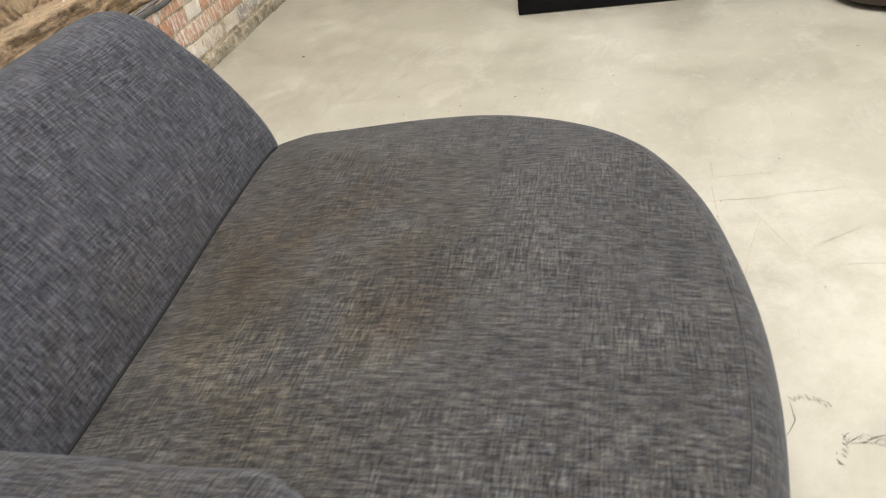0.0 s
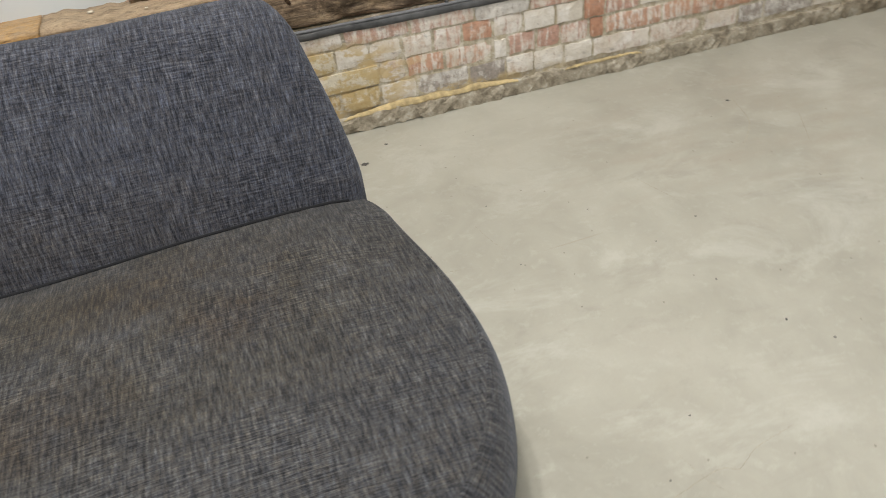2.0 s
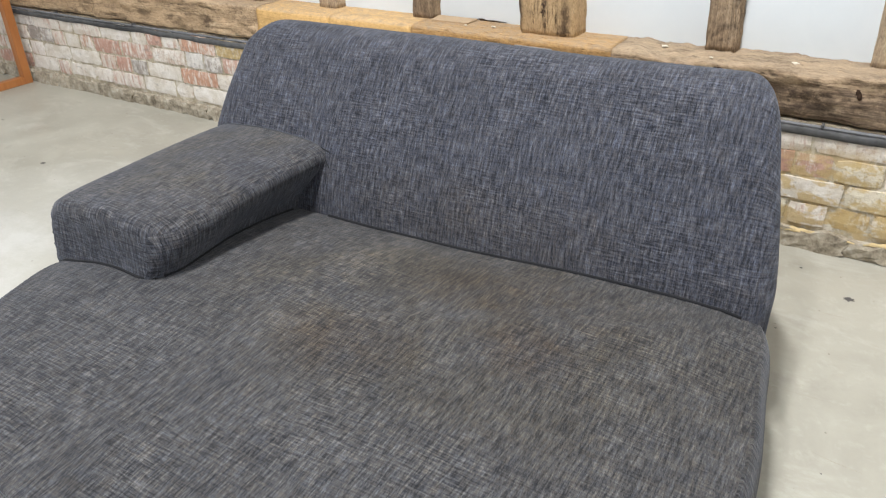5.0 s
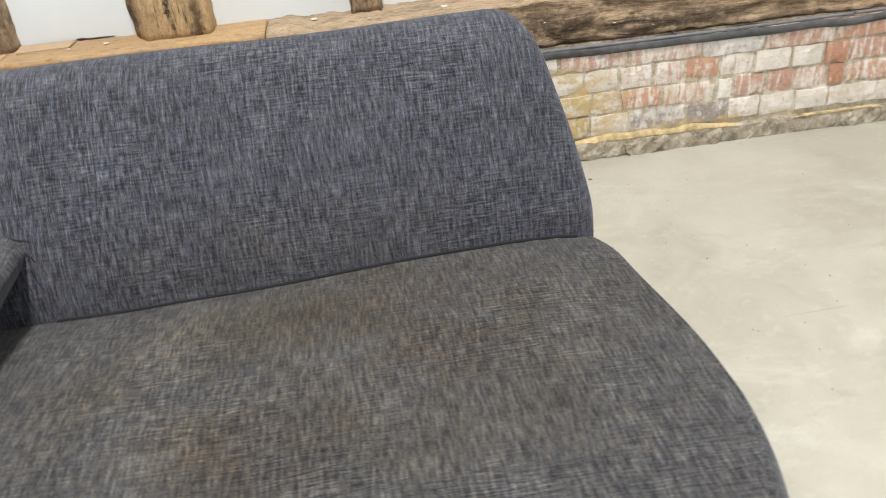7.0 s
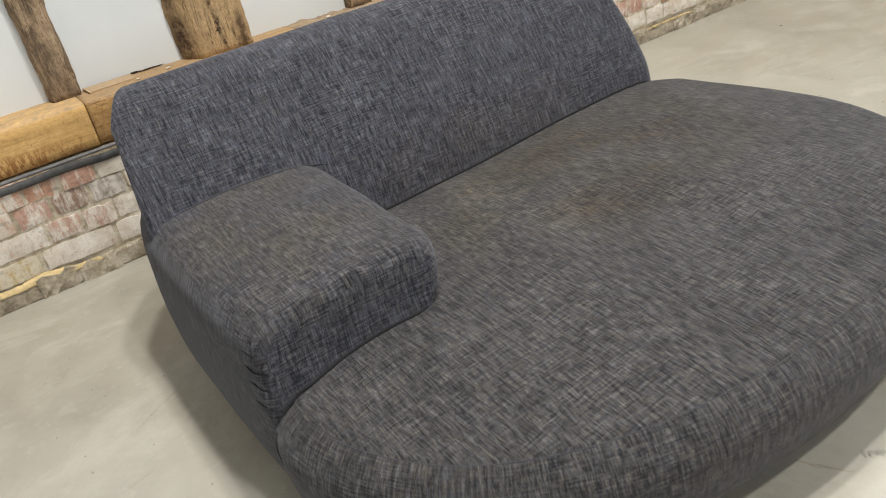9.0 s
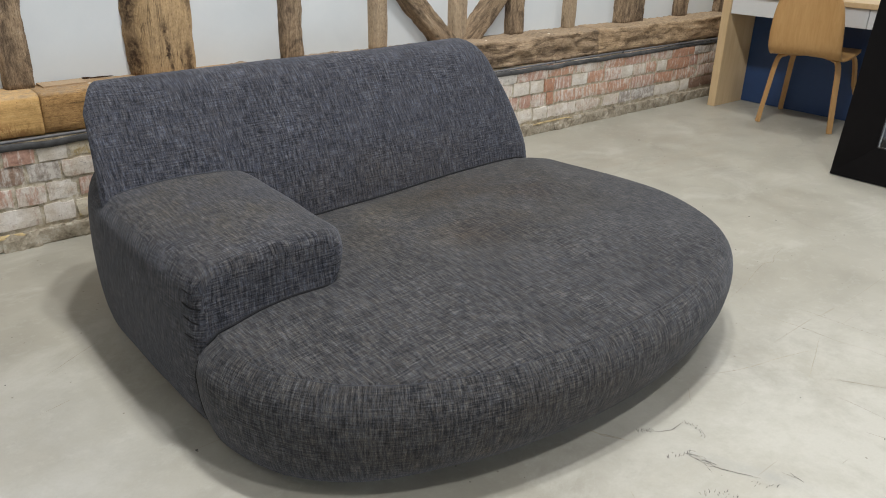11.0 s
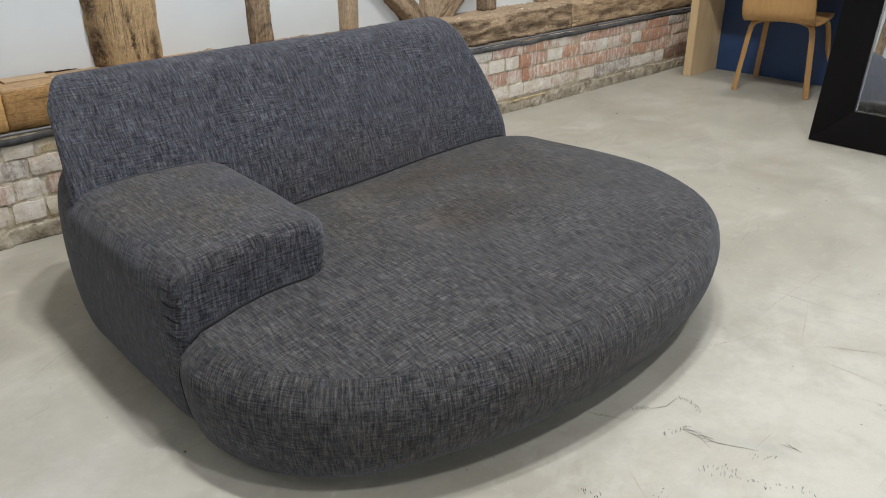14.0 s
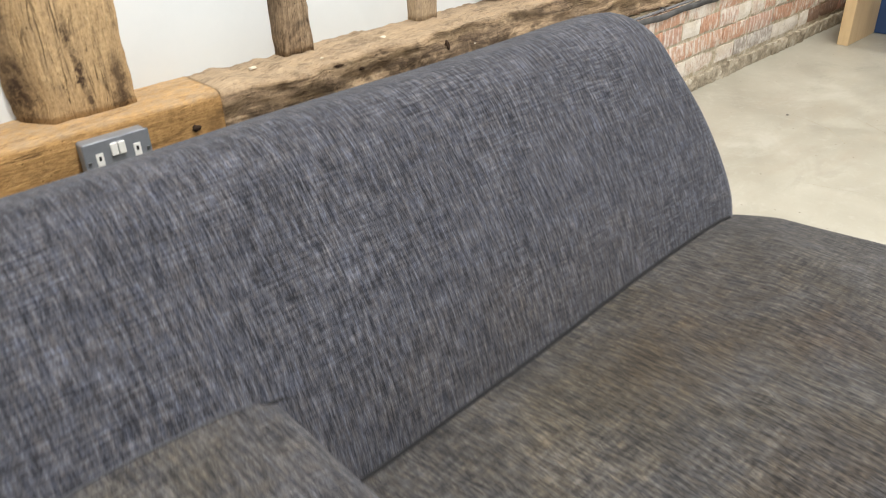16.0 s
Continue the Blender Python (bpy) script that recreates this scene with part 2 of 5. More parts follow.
        col = mix(t, overlay, col, mix(t, ramp(t, weighted_half(t, fibre, flake), (0.34, 0.0), (0.62, 1.0)), (0.27, 0.20, 0.125), (0.46, 0.375, 0.265)))
    t.links.new(col, b.inputs["Base Color"])
    h = math_of(t, "ADD", math_of(t, "MULTIPLY", grain, 0.45), math_of(t, "MULTIPLY", crack, 0.7))
    h = math_of(t, "ADD", math_of(t, "ADD", h, math_of(t, "MULTIPLY", holes, 0.2)), math_of(t, "MULTIPLY", math_of(t, "ADD", flake, band), 0.5))
    bump(t, b, h, rough_relief, 0.010)
    return m


OLD_OAK = timber_material("old_oak", (0.42, 0.325, 0.22), (0.25, 0.180, 0.113), (0.046, 0.032, 0.022), 1.0, 0.74)
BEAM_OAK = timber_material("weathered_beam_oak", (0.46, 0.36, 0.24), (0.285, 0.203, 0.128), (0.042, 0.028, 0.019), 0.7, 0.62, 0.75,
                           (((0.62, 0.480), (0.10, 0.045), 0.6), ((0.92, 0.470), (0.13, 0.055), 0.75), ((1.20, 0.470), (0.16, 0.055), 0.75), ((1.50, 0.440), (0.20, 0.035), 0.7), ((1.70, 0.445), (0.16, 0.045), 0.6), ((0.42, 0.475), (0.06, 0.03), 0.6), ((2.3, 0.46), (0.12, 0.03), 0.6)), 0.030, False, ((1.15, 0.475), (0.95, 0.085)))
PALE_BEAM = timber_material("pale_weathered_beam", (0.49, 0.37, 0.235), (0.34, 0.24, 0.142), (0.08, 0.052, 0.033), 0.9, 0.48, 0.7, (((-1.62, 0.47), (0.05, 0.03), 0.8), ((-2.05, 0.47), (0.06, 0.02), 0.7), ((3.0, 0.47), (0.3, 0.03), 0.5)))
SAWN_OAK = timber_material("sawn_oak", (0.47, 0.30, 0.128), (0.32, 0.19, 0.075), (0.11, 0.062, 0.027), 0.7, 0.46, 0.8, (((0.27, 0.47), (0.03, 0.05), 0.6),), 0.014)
NEW_OAK = timber_material("new_oak", (0.60, 0.405, 0.18), (0.48, 0.30, 0.11), (0.22, 0.115, 0.045), 0.25, 0.05, 0.8, (), 0.006, True)
POST_OAK = timber_material("post_oak", (0.46, 0.37, 0.255), (0.335, 0.255, 0.168), (0.07, 0.048, 0.03), 0.8, 0.38, 0.0, (), 0.016)
MAIN_POST_OAK = timber_material("main_post_oak", (0.52, 0.38, 0.21), (0.39, 0.27, 0.145), (0.050, 0.030, 0.018), 0.8, 0.30, 0.0,
                                (((0.010, 0.735), (0.014, 0.030), 0.95), ((0.014, 0.690), (0.008, 0.02), 0.8), ((0.018, 0.645), (0.012, 0.050), 1.0), ((0.026, 0.590), (0.010, 0.025), 0.85), ((-0.100, 0.63), (0.030, 0.13), 0.95),
                                 ((-0.105, 0.83), (0.026, 0.14), 0.95), ((0.100, 0.62), (0.022, 0.07), 0.8), ((0.095, 0.570), (0.03, 0.025), 0.8), ((0.12, 0.86), (0.02, 0.08), 0.6)), 0.016)


def concrete():
    m, t, b = material("polished_concrete", 0.4, 0.0, 0.4)
    pos = coords(t, (1, 1, 1), "World")
    cloud = noise_of(t, pos, 0.9, 5.0, 0.6, 0.4)
    mid = noise_of(t, pos, 4.5, 5.0, 0.65, 0.8)
    grit = noise_of(t, pos, 130.0, 3.0, 0.6)
    col = ramp(t, math_of(t, "ADD", math_of(t, "MULTIPLY", cloud, 0.6), math_of(t, "MULTIPLY", mid, 0.4)),
               (0.36, (0.282, 0.266, 0.214)), (0.50, (0.358, 0.340, 0.277)), (0.64, (0.425, 0.406, 0.336)))
    # grey smears where the topping has worn
    smear = noise_of(t, coords(t, (2.3, 3.3, 1), "World", (0, 0, 0.5)), 1.0, 6.0, 0.7, 1.2)
    col = mix(t, ramp(t, smear, (0.57, 0.0), (0.68, 0.55)), col, (0.285, 0.267, 0.217))
    pale = noise_of(t, coords(t, (2.4, 3.8, 1), "World", (0, 0, -0.4)), 1.0, 8.0, 0.72, 0.6)
    col = mix(t, ramp(t, pale, (0.54, 0.0), (0.66, 0.55)), col, (0.49, 0.475, 0.41))
    overlay = noise_of(t, coords(t, (2.5, 2.5, 2.5), "World"), 1.0, 8.0, 0.75, 0.2)
    col = mix(t, ramp(t, overlay, (0.57, 0.0), (0.64, 0.5)), col, (0.39, 0.365, 0.30))
    mottle = noise_of(t, pos, 19.0, 7.0, 0.72, 0.2)
    col = mix(t, ramp(t, mottle, (0.52, 0.0), (0.68, 0.35)), col, (0.37, 0.348, 0.275))
    col = mix(t, ramp(t, mottle, (0.34, 0.4), (0.46, 0.0)), col, (0.455, 0.44, 0.37))
    # scrubbed brown stains along the wall, a grey smudge before the sofa
    stain = noise_of(t, coords(t, (3, 8, 1), "World", (0, 0, 0.35)), 1.0, 6.0, 0.66, 0.3)
    col = mix(t, math_of(t, "MULTIPLY", blob(t, pos, (2.45, -0.62, 0.0), (1.15, 0.62, 1.0), 0.6), ramp(t, stain, (0.46, 0.0), (0.66, 0.7))), col, (0.335, 0.30, 0.235))
    smudge = blob(t, coords(t, (1, 1, 1), "World", (0, 0, 1.17)), (2.356, -0.617, 0.0), (0.19, 0.032, 1.0), 0.9)
    col = mix(t, math_of(t, "MULTIPLY", smudge, ramp(t, mottle, (0.40, 0.35), (0.6, 0.8))), col, (0.31, 0.31, 0.29))
    # pale worn ground before the sofa, lifted further to paint brighter light there
    worn = math_of(t, "MULTIPLY", blob(t, pos, (0.70, -2.45, 0.0), (1.0, 0.7, 1.0), 0.6), ramp(t, overlay, (0.42, 0.75), (0.58, 0.2)))
    col = mix(t, worn, col, (0.53, 0.515, 0.45))
    # cool pale patch painting the brighter lit floor left of the sofa
    lit_left = math_of(t, "MULTIPLY", blob(t, pos, (-1.35, -1.7, 0.0), (0.85, 1.3, 1.0), 0.6), ramp(t, overlay, (0.40, 0.75), (0.60, 0.3)))
    col = mix(t, lit_left, col, (0.55, 0.545, 0.51))
    specks = t.nodes.new("ShaderNodeTexVoronoi")
    specks.inputs["Scale"].default_value = 16
    t.links.new(pos, specks.inputs["Vector"])
    col = mix(t, ramp(t, specks.outputs["Distance"], (0.035, 0.75), (0.05, 0.0)), col, (0.13, 0.11, 0.08))
    fine_lines = noise_of(t, coords(t, (2.2, 90, 1), "World", (0, 0, -0.35)), 1.0, 2.0, 0.5, 1.6)
    col = mix(t, ramp(t, fine_lines, (0.225, 0.45), (0.245, 0.0)), col, (0.28, 0.25, 0.19))
    scratch = noise_of(t, coords(t, (1.3, 46, 1), "World", (0, 0, 0.9)), 1.0, 3.0, 0.5, 1.0)
    col = mix(t, ramp(t, scratch, (0.245, 0.5), (0.27, 0.0)), col, (0.30, 0.26, 0.19))
    col = mix(t, math_of(t, "MULTIPLY", grit, 0.28), col, (0.30, 0.28, 0.23))
    t.links.new(col, b.inputs["Base Color"])
    t.links.new(ramp(t, mid, (0.35, 0.34), (0.65, 0.55)), b.inputs["Roughness"])
    bump(t, b, math_of(t, "ADD", math_of(t, "MULTIPLY", mid, 0.6), math_of(t, "MULTIPLY", grit, 0.12)), 0.12, 0.004)
    return m


CONCRETE = concrete()


def masonry(name, tones, washed, wash_low, wash_high, streaky=0.5, spots=0.5):
    """Old hand-made brick, or mortar: its own tones under worn limewash that hangs in drips, with soot and pits."""
    m, t, b = material(name, 0.92, 0.0, 0.2)
    pos = coords(t, (1, 1, 1), "World")
    info = t.nodes.new("ShaderNodeObjectInfo")
    fine = noise_of(t, pos, 60.0, 5.0, 0.68)
    patch = noise_of(t, pos, 11.0, 5.0, 0.7, 0.5)
    tone = math_of(t, "ADD", math_of(t, "MULTIPLY", info.outputs["Random"], 0.45), math_of(t, "MULTIPLY", patch, 0.55))
    n = len(tones)
    col = ramp(t, tone, *((0.25 + 0.5 * k / (n - 1), c) for k, c in enumerate(tones)))
    col = mix(t, ramp(t, fine, (0.45, 0.0), (0.70, 0.6)), col, tuple(0.5 * c for c in tones[0]))
    drip = noise_of(t, coords(t, (48, 48, 10), "World"), 1.0, 6.0, 0.7, 0.1)
    crust = noise_of(t, pos, 26.0, 7.0, 0.72, 0.4)
    wash = math_of(t, "ADD", math_of(t, "MULTIPLY", drip, streaky), math_of(t, "MULTIPLY", crust, 1.0 - streaky))
    per = math_of(t, "MULTIPLY_ADD", info.outputs["Random"], 0.16, washed - 0.08)
    w = ramp(t, math_of(t, "ADD", wash, per), (0.47, 0.0), (0.56, 0.85), (0.75, 0.95))
    col = mix(t, w, col, mix(t, ramp(t, patch, (0.36, 0.0), (0.62, 1.0)), wash_low, wash_high))
    tiny = noise_of(t, pos, 190.0, 3.0, 0.6)
    col = mix(t, ramp(t, tiny, (0.58, 0.0), (0.72, spots)), col, (0.20, 0.15, 0.11))
    soot = noise_of(t, coords(t, (12, 12, 26), "World"), 1.0, 5.0, 0.72)
    col = mix(t, ramp(t, soot, (0.59, 0.0), (0.68, 0.6)), col, (0.20, 0.185, 0.17))
    # ochre mortar rubbed over the faces
    region = math_of(t, "MAXIMUM", blob(t, pos, (1.12, 0.0, 0.18), (0.42, 0.3, 0.19), 0.4), math_of(t, "MULTIPLY", blob(t, pos, (1.45, 0.0, 0.075), (0.75, 0.3, 0.035), 0.5), 0.9))
    rubbed = noise_of(t, coords(t, (9, 9, 17), "World"), 1.0, 6.0, 0.66, 0.2)
    col = mix(t, math_of(t, "MULTIPLY", region, ramp(t, rubbed, (0.47, 0.0), (0.54, 0.85))), col, mix(t, fine, (0.40, 0.28, 0.11), (0.56, 0.43, 0.22)))
    low = noise_of(t, pos, 7.0, 4.0, 0.6)
    grime = math_of(t, "MULTIPLY", blob(t, pos, (0.0, 0.0, -0.01), (30.0, 3.0, 0.10), 0.5), ramp(t, low, (0.35, 0.2), (0.65, 0.7)))
    col = mix(t, grime, col, (0.28, 0.23, 0.15))
    t.links.new(col, b.inputs["Base Color"])
    h = math_of(t, "ADD", math_of(t, "MULTIPLY", fine, 0.5), math_of(t, "MULTIPLY", wash, 0.7))
    bump(t, b, h, 0.9, 0.006)
    return m


CREAM_WASH, WHITE_WASH = (0.56, 0.50, 0.40), (0.74, 0.70, 0.63)
BRICKS = {"r": masonry("bare_red_brick", ((0.45, 0.24, 0.15), (0.51, 0.30, 0.20), (0.55, 0.39, 0.29)), -0.01, CREAM_WASH, WHITE_WASH, 0.75),
          "p": masonry("half_washed_brick", ((0.46, 0.27, 0.20), (0.52, 0.35, 0.27), (0.54, 0.42, 0.34)), 0.03, CREAM_WASH, WHITE_WASH, 0.7),
          "w": masonry("limewashed_brick", ((0.52, 0.40, 0.31), (0.57, 0.48, 0.38), (0.60, 0.53, 0.43)), 0.10, CREAM_WASH, WHITE_WASH, 0.4),
          "g": masonry("grey_sooty_brick", ((0.30, 0.26, 0.22), (0.40, 0.35, 0.30), (0.50, 0.44, 0.37)), 0.03, (0.48, 0.45, 0.40), WHITE_WASH, 0.4),
          "y": masonry("ochre_smeared_brick", ((0.42, 0.30, 0.13), (0.52, 0.40, 0.20), (0.56, 0.48, 0.30)), 0.04, CREAM_WASH, (0.68, 0.63, 0.50), 0.3),
          "b": masonry("dark_brown_brick", ((0.20, 0.13, 0.09), (0.29, 0.19, 0.13), (0.36, 0.27, 0.21)), -0.03, (0.42, 0.38, 0.33), WHITE_WASH, 0.6)}
MORTAR = masonry("lime_mortar", ((0.30, 0.25, 0.165), (0.42, 0.36, 0.25), (0.52, 0.46, 0.34)), -0.01, (0.52, 0.46, 0.35), (0.66, 0.61, 0.51), 0.3, 0.6)


def plinth():
    """Rough lime and flint footing, brown-grey with pale crusts and dark pits."""
    m, t, b = material("rough_plinth_stone", 0.92, 0.0, 0.2)
    pos = coords(t, (1, 1, 1), "World")
    big = noise_of(t, pos, 16.0, 6.0, 0.7, 0.3)
    fine = noise_of(t, pos, 90.0, 4.0, 0.7)
    col = ramp(t, math_of(t, "ADD", math_of(t, "MULTIPLY", big, 0.7), math_of(t, "MULTIPLY", fine, 0.3)), (0.36, (0.13, 0.108, 0.078)), (0.46, (0.27, 0.23, 0.165)), (0.54, (0.37, 0.325, 0.245)), (0.64, (0.50, 0.46, 0.38)))
    t.links.new(col, b.inputs["Base Color"])
    bump(t, b, math_of(t, "ADD", big, math_of(t, "MULTIPLY", fine, 0.4)), 0.5, 0.005)
    return m


STONE = plinth()


def plaster():
    m, t, b = material("white_plaster", 0.85, 0.0, 0.2)
    n = noise_of(t, coords(t), 3.0, 5.0, 0.6)
    f = noise_of(t, coords(t), 90.0, 3.0, 0.6)
    t.links.new(ramp(t, n, (0.3, (0.60, 0.625, 0.618)), (0.7, (0.665, 0.685, 0.672))), b.inputs["Base Color"])
    bump(t, b, math_of(t, "ADD", n, math_of(t, "MULTIPLY", f, 0.15)), 0.25, 0.006)
    return m


PLASTER = plaster()


def veneer(name, light, dark, scale=(3, 60, 60), rough=0.42):
    m, t, b = material(name, rough, 0.0, 0.4)
    g = noise_of(t, coords(t, scale), 1.0, 5.0, 0.6, 0.5)
    w = noise_of(t, coords(t, tuple(s * 0.12 for s in scale)), 1.0, 2.0, 0.5, 1.0)
    t.links.new(ramp(t, math_of(t, "ADD", math_of(t, "MULTIPLY", g, 0.6), math_of(t, "MULTIPLY", w, 0.4)), (0.35, dark), (0.65, light)), b.inputs["Base Color"])
    bump(t, b, g, 0.08, 0.001)
    return m


# unseen ceiling and south wall are dark only to cut bounced light
UNSEEN_DARK_WOOD = veneer("unseen_dark_wood", (0.20, 0.15, 0.10), (0.12, 0.085, 0.055), (3, 14, 14), 0.7)
OAK_VENEER = veneer("oak_veneer", (0.55, 0.335, 0.135), (0.45, 0.255, 0.09), (60, 60, 4))
DESK_OAK = veneer("light_desk_oak", (0.66, 0.50, 0.29), (0.57, 0.41, 0.22), (50, 50, 4))
TEAK = veneer("teak", (0.42, 0.17, 0.05), (0.30, 0.11, 0.03), (40, 40, 5))
DESK_WHITE = plain("white_lacquer", (0.66, 0.67, 0.66), 0.35, 0, 0.02)
DESK_BLUE = plain("blue_laminate", (0.020, 0.050, 0.135), 0.5, 0, 0.08, 30)
FRAME_DARK = plain("dark_stained_frame", (0.0045, 0.0038, 0.0038), 0.38, 0, 0.25, 25, 0.12)
SILVER = plain("silver_bevel", (0.65, 0.65, 0.66), 0.15, 1.0, 0.02)
STEEL = plain("grey_steel_plate", (0.25, 0.27, 0.30), 0.40, 0.35, 0.08, 80)
STEEL_EDGE = plain("bright_steel", (0.5, 0.5, 0.5), 0.3, 1.0, 0.05)
SWITCH_WHITE = plain("white_switch_plastic", (0.78, 0.78, 0.75), 0.35, 0, 0.02)
SLOT = plain("black_slot", (0.01, 0.01, 0.01), 0.6)
CABLE = plain("dusty_cable_rubber", (0.135, 0.135, 0.138), 0.6, 0, 0.35, 30)
OCHRE = plain("ochre_mortar", (0.48, 0.37, 0.19), 0.95, 0, 0.45, 45, 0.2, 0.9)
CRUMB = plain("plaster_crumb", (0.62, 0.56, 0.44), 0.9)
CONDUIT = plain("grey_dusty_conduit", (0.065, 0.064, 0.062), 0.8, 0, 0.6, 30, 0.5, 0.3)
# near-black, for painted shade in the sofa's joints and folds
CREASE_SHADE = plain("dark_crease_shade", (0.005, 0.005, 0.006), 0.95)
STITCH = plain("grey_stitching", (0.052, 0.054, 0.062), 0.9)
LEATHER = plain("dark_brown_leather", (0.035, 0.02, 0.014), 0.5, 0, 0.3, 40, 0.5, 0.3)
MARK = plain("dark_floor_mark", (0.075, 0.070, 0.063), 0.8, 0, 0.4, 90)
FAINT = plain("brown_floor_crack", (0.345, 0.315, 0.245), 0.8, 0, 0.35, 90)
DARK_CUSHION = plain("dark_table_top", (0.03, 0.022, 0.018), 0.5)
KNOT_AND_GAP = plain("dark_knot_and_gap", (0.045, 0.027, 0.016), 0.95, 0, 0.5, 120, 0.2, 0.6)

mirror_glass, _t, _b = material("mirror_glass", 0.015, 1.0)
_b.inputs["Base Color"].default_value = (0.86, 0.89, 0.9, 1)


# ---- building helpers ----
def mesh_of(name, verts, faces, mat, uvs=None, smooth=True):
    me = bpy.data.meshes.new(name)
    me.from_pydata([tuple(v) for v in verts], [], faces)
    me.materials.append(mat)
    if uvs is not None:
        layer = me.uv_layers.new(name="UVMap")
        i = 0
        for f in uvs:
            for c in f:
                layer.data[i].uv = c
                i += 1
    if smooth:
        for p in me.polygons:
            p.use_smooth = True
    me.update()
    return me


def child(name, me, parent, label=""):
    ob = new(name, me)
    ob.parent = parent
    return tagged(ob, label)


def part(name, bm, mat, parent, label="", smooth=False):
    me = bpy.data.meshes.new(name)
    bm.to_mesh(me)
    bm.free()
    me.materials.append(mat)
    if smooth:
        for p in me.polygons:
            p.use_smooth = True
    return child(name, me, parent, label)


def box(x0, x1, y0, y1, z0, z1, bevel=0.004, segments=2):
    bm = bmesh.new()
    bmesh.ops.create_cube(bm, size=1.0)
    for v in bm.verts:
        v.co = Vector(((x0 + x1) / 2 + v.co.x * (x1 - x0), (y0 + y1) / 2 + v.co.y * (y1 - y0), (z0 + z1) / 2 + v.co.z * (z1 - z0)))
    if bevel:
        bmesh.ops.bevel(bm, geom=bm.edges[:], offset=bevel, segments=segments, affect="EDGES", profile=0.5)
    return bm


def empty(name, m, label, category, group="", kind=""):
    ob = new(name)
    ob.empty_display_size = 0.1
    ob.matrix_world = m
    return tagged(ob, label, category, group, kind)


def spline(points, steps, closed=False):
    """A Catmull-Rom curve through the points."""
    p = [np.array(q, float) for q in points]
    n, out = len(p), []
    for i in range(n if closed else n - 1):
        if closed:
            a, b, c, d = p[i - 1], p[i], p[(i + 1) % n], p[(i + 2) % n]
        else:
            a, b, c, d = p[max(i - 1, 0)], p[i], p[i + 1], p[min(i + 2, n - 1)]
        for k in range(steps):
            s = k / steps
            out.append(0.5 * (2 * b + (c - a) * s + (2 * a - 5 * b + 4 * c - d) * s * s + (3 * b - a - 3 * c + d) * s ** 3))
    if not closed:
        out.append(p[-1])
    return np.array(out)


def evenly(curve, count, closed=False):
    c = np.vstack([curve, curve[:1]]) if closed else curve
    s = np.r_[0, np.cumsum(np.linalg.norm(np.diff(c, axis=0), axis=1))]
    q = np.linspace(0, s[-1], count + 1)[:-1] if closed else np.linspace(0, s[-1], count)
    return np.stack([np.interp(q, s, c[:, k]) for k in range(c.shape[1])], 1), s[-1]


def wobble(v, size, amount):
    return noise.noise(Vector(v) * size) * amount


def grid_faces(rows, cols, wrap):
    faces = []
    for i in range(rows - 1):
        for j in range(cols if wrap else cols - 1):
            k = (j + 1) % cols
            faces.append((i * cols + j, i * cols + k, (i + 1) * cols + k, (i + 1) * cols + j))
    return faces


def tube(name, points, radius, mat, parent=None, sides=10, flat=1.0, label=""):
    """A round or flattened tube along a curve."""
    c = spline(points, 8)
    verts = []
    for i, q in enumerate(c):
        d = c[min(i + 1, len(c) - 1)] - c[max(i - 1, 0)]
        d /= np.linalg.norm(d)
        side = np.cross(d, (0, 0, 1.0)) if abs(d[2]) < 0.9 else np.cross(d, (0, 1.0, 0))
        side /= np.linalg.norm(side)
        up = np.cross(side, d)
        for k in range(sides):
            a = 2 * math.pi * k / sides
            verts.append(q + side * math.cos(a) * radius * flat + up * math.sin(a) * radius)
    n = len(c)
    faces = grid_faces(n, sides, True) + [tuple(range(sides))[::-1], tuple((n - 1) * sides + k for k in range(sides))]
    me = mesh_of(name, verts, faces, mat)
    if parent is None:
        return new(name, me)
    return child(name, me, parent, label)


